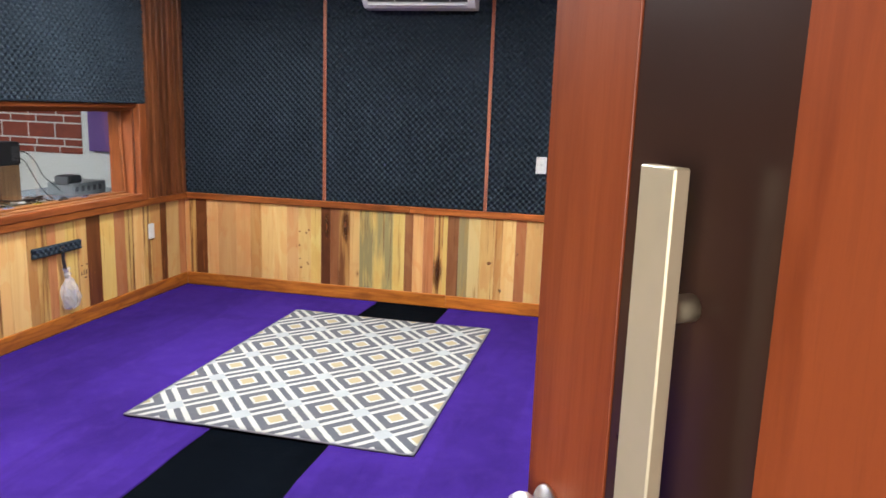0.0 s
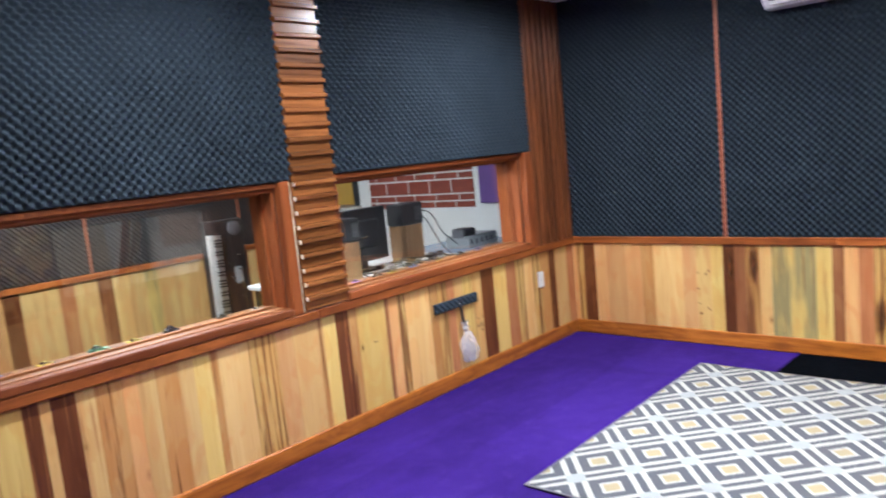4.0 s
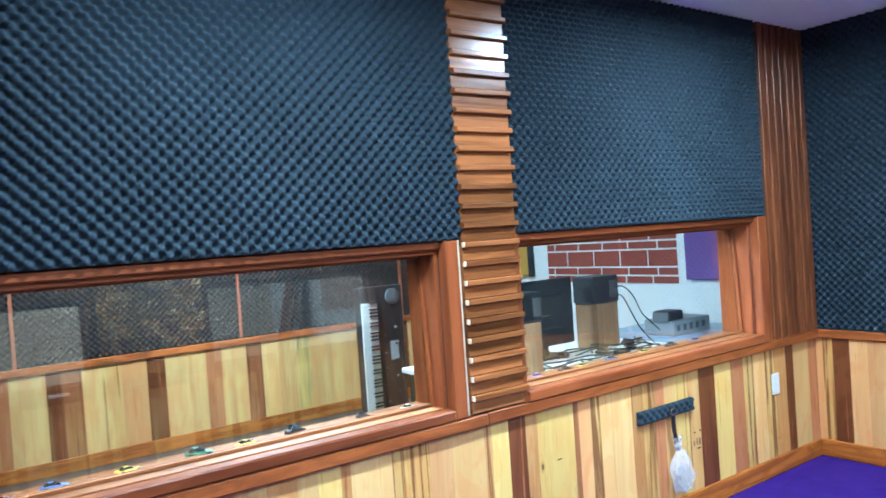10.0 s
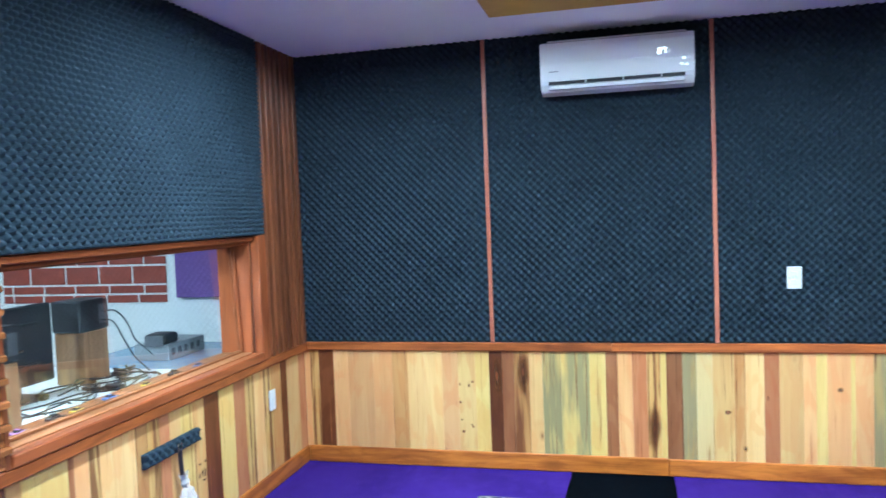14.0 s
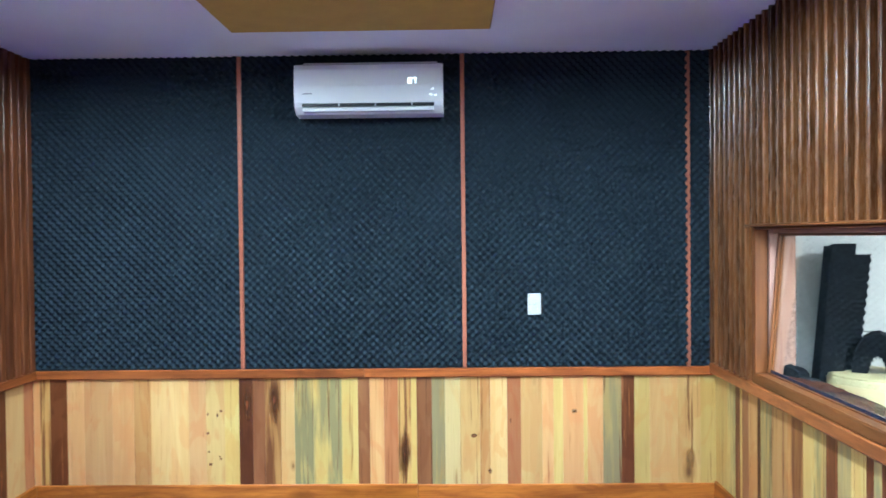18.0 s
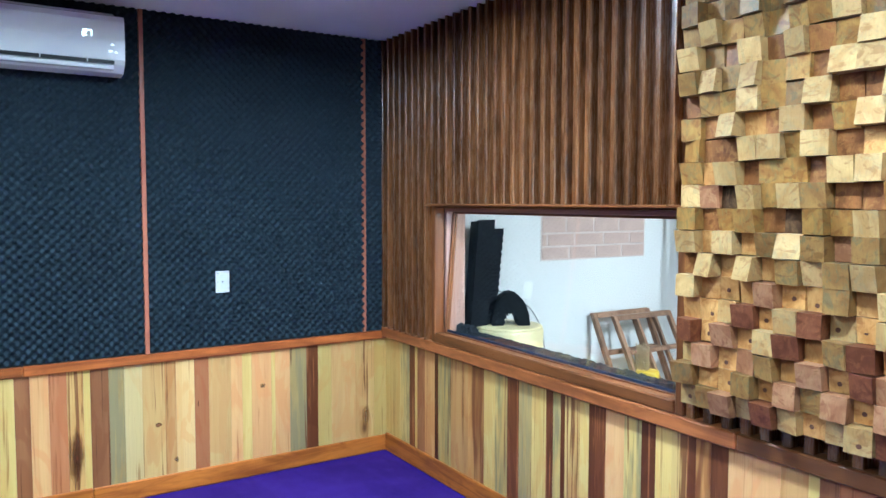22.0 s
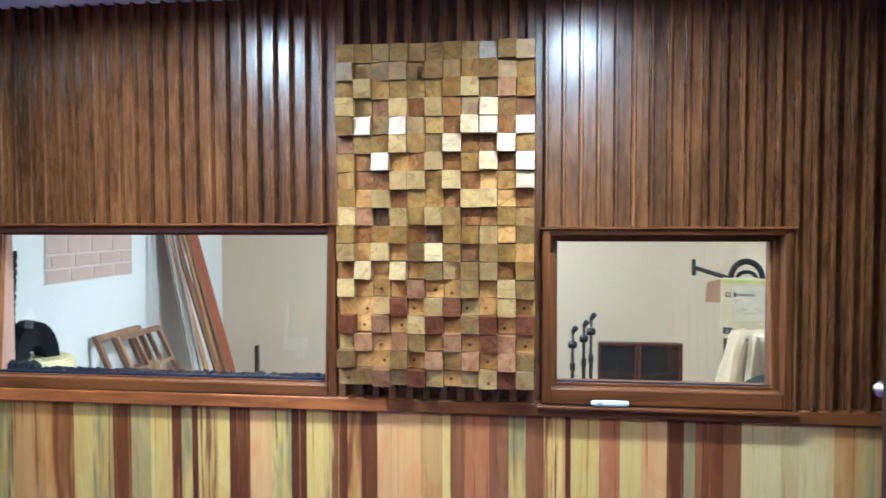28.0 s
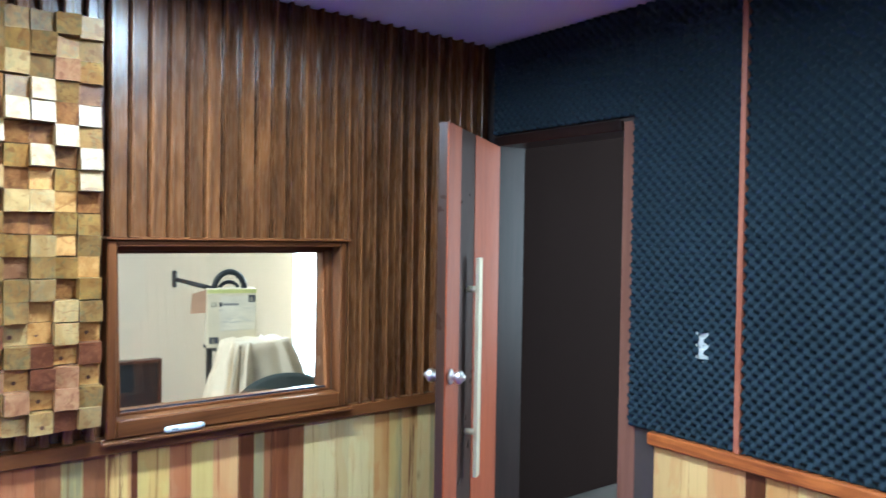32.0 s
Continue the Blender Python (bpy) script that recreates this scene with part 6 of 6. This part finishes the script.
for j, (grow, z) in enumerate([(-0.10, TZ + 0.005), (-0.03, TZ + 0.010), (0.008, TZ + 0.006), (0.020, 0.70), (0.036, 0.62), (0.066, 0.48), (0.095, 0.32), (0.120, 0.14)]):
    for i in range(nseg):
        a = 2 * math.pi * i / nseg
        sx, sy = math.copysign(abs(math.cos(a)) ** 0.4, math.cos(a)), math.copysign(abs(math.sin(a)) ** 0.4, math.sin(a))
        fold = (0.020 * math.sin(11 * a + 0.6 + 0.35 * j) + 0.016 * math.sin(23 * a + 1.1 - 0.5 * j) + 0.007 * math.sin(43 * a + j)) * max(0, j - 1) * 0.36
        lump = 0.014 * math.sin(13 * a + 2 * j) + 0.010 * math.sin(29 * a) if j in (1, 2) else 0.0
        cv.append((TX + sx * (0.165 + grow + fold), TY + sy * (0.215 + grow + fold), z + max(0, lump) + 0.01 * math.sin(3 * a) * (j > 6)))
for j in range(7):
    for i in range(nseg):
        cf.append([j * nseg + i, j * nseg + (i + 1) % nseg, (j + 1) * nseg + (i + 1) % nseg, (j + 1) * nseg + i])
cf.append(list(range(nseg)))
cl = put_mesh("table_cloth", cv, cf, SATIN, None, "", True)
fix_normals(cl)
tagged(cl, "draped cream satin cloth with folds over the table", "cloth")
BOXO, BOXR, BOXD = Vector((6.73, -4.68, 0)), Vector((-0.30, -0.954, 0)), Vector((0.954, -0.30, 0))
bx = thing("vacuum_box", (6.75, -4.90, 0.658), "printed white and yellow cardboard vacuum cleaner box", "box")
CARD = plain("printed_card", (0.74, 0.64, 0.44), 0.6, 0, 0.10, 9)
CARD2 = plain("printed_photo", (0.76, 0.69, 0.54), 0.6, 0, 0.12, 16)
INK = plain("dark_ink", (0.07, 0.07, 0.08), 0.6)
FAINT = plain("faint_ink", (0.50, 0.48, 0.43), 0.6)


def on_box(name, s0, s1, d0, d1, z0, z1, material, c=0.0):
    """A box in the carton's own axes: s along its front, d inward."""
    v, f = box_data(s0, s1, d0, d1, z0, z1, c)
    fix_normals(put_mesh(name, [tuple(BOXO + BOXR * a + BOXD * b + Vector((0, 0, z))) for a, b, z in v], f, material, bx))


on_box("carton", 0.0, 0.385, 0.0, 0.26, 0.659, 1.125, CARD, 0.004)
on_box("picture", 0.10, 0.375, -0.0015, 0.0, 0.80, 1.07, CARD2)
on_box("lime_band", 0.004, 0.381, -0.002, 0.0, 1.092, 1.122, plain("lime_ink", (0.66, 0.65, 0.22), 0.6))
for s0, s1, z0, z1 in ((0.035, 0.041, 0.985, 1.02), (0.065, 0.071, 0.985, 1.02), (0.035, 0.071, 1.016, 1.021), (0.035, 0.071, 0.984, 0.989)):
    on_box("logo_square", s0, s1, -0.003, -0.0016, z0, z1, INK)
on_box("logo_bar", 0.095, 0.115, -0.003, -0.0016, 0.985, 1.020, INK)
on_box("logo_bar", 0.120, 0.245, -0.003, -0.0016, 0.994, 1.012, plain("grey_ink", (0.30, 0.29, 0.27), 0.6))
on_box("number_badge", 0.318, 0.372, -0.003, -0.0016, 1.020, 1.075, INK)
on_box("picture_badge", 0.02, 0.09, -0.003, -0.0016, 0.695, 0.745, INK)
for k, (a, b, z) in enumerate(((0.09, 0.15, 0.955), (0.29, 0.36, 0.968), (0.10, 0.14, 0.795), (0.17, 0.24, 0.795), (0.27, 0.34, 0.80))):
    on_box("text_line", a, b, -0.003, -0.0016, z, z + 0.006, FAINT)
for k in range(7):
    a = 0.12 + 0.03 * k
    on_box("picture_stroke", a, a + 0.045, -0.003, -0.0016, 0.86 + 0.02 * math.sin(k * 1.9) + 0.004 * k, 0.868 + 0.02 * math.sin(k * 1.9) + 0.004 * k, FAINT)
for ch6, s0, z0, size in (("6", 0.331, 1.030, 0.048), ("2", 0.038, 0.702, 0.046)):
    tx = bpy.data.curves.new("badge_number", "FONT")
    tx.body, tx.size, tx.extrude = ch6, size, 0.0006
    tx.materials.append(CARD)
    tob = new("badge_number", tx)
    at = BOXO + BOXR * s0 - BOXD * 0.005 + Vector((0, 0, z0))
    tob.parent = bx
    tob.matrix_local = Matrix.Translation(at - PLACE[bx]) @ Matrix((BOXR, Vector((0, 0, 1)), -BOXD)).transposed().to_4x4()
fl = [BOXO + BOXR * a + BOXD * b + Vector((0, 0, z)) for a, b, z in ((-0.003, 0.02, 1.120), (-0.003, 0.05, 0.935), (-0.12, 0.10, 0.925), (-0.105, 0.06, 1.085))]
flap = put_mesh("flap", [tuple(p) for p in fl], [[0, 1, 2, 3]], plain("brown_card", (0.42, 0.25, 0.15), 0.7), bx, "folded brown card flap")
sm = flap.modifiers.new("thickness", "SOLIDIFY")
sm.thickness = 0.004
vc = thing("vacuum_hose", (6.75, -4.85, 1.125), "black ribbed vacuum hose and nozzle sticking out of the box", "vacuum cleaner")
hb = BOXO + BOXR * 0.18 + BOXD * 0.12
arcp = [hb + BOXR * (0.115 * math.cos(a)) + Vector((0, 0, 1.12 + 0.135 * math.sin(a))) for a in np.linspace(0, math.pi, 60)]
ribbed = tube_data(arcp, 0.026, 12)
hv = []
for i in range(60):
    for k in range(12):
        p = Vector(ribbed[0][i * 12 + k])
        hv.append(tuple(arcp[i] + (p - arcp[i]) * (1.0 if i % 2 else 0.86)))
mesh_of("hose", (hv, ribbed[1]), BPLAST, vc)
mesh_of("inner_pipe", tube_data([hb + BOXR * (0.07 * math.cos(a)) + BOXD * 0.05 + Vector((0, 0, 1.12 + 0.05 * math.sin(a))) for a in np.linspace(0, math.pi, 16)], 0.016, 10), BPLAST, vc)
w0, w1 = BOXO + BOXR * 0.05 + BOXD * 0.12 + Vector((0, 0, 1.12)), Vector((7.14, -4.56, 1.185))
mesh_of("wand", tube_data([w0, (w0 + w1) / 2, w1], 0.019, 12), BPLAST, vc)
fix_normals(put_mesh("nozzle", *box_data(7.11, 7.17, -4.575, -4.545, 1.115, 1.255, 0.01), BPLAST, vc))
DKG = plain("dark_green_fabric", (0.045, 0.05, 0.04), 0.85, 0, 0.1, 9, 0.3)
st = thing("office_chair", (5.60, -4.90, 0), "dark office chair with a low rounded back", "chair")
bk = mesh_of("backrest", lathe_data([(0.02, -0.035), (0.24, -0.03), (0.285, -0.01), (0.29, 0.01), (0.25, 0.03), (0.02, 0.04)], (5.76, -4.90, 0.305), (-1.0, 0.0, 0.30), 36), DKG, st)
mid = sum(v.co.y for v in bk.data.vertices) / len(bk.data.vertices)
for v in bk.data.vertices:
    v.co.y = mid + (v.co.y - mid) * 1.45
mesh_of("seat", lathe_data([(0.02, 0.0), (0.22, 0.005), (0.24, 0.03), (0.22, 0.06), (0.02, 0.07)], (5.49, -4.90, 0.20), (0, 0, 1), 30), DKG, st)
mesh_of("column", lathe_data([(0.025, 0.05), (0.025, 0.20)], (5.49, -4.90, 0), n=14), BPLAST, st)
for k in range(5):
    a = 2 * math.pi * k / 5
    mesh_of("foot", tube_data([(5.49, -4.90, 0.08), (5.49 + 0.24 * math.cos(a), -4.90 + 0.24 * math.sin(a), 0.022)], 0.02, 8), BPLAST, st)
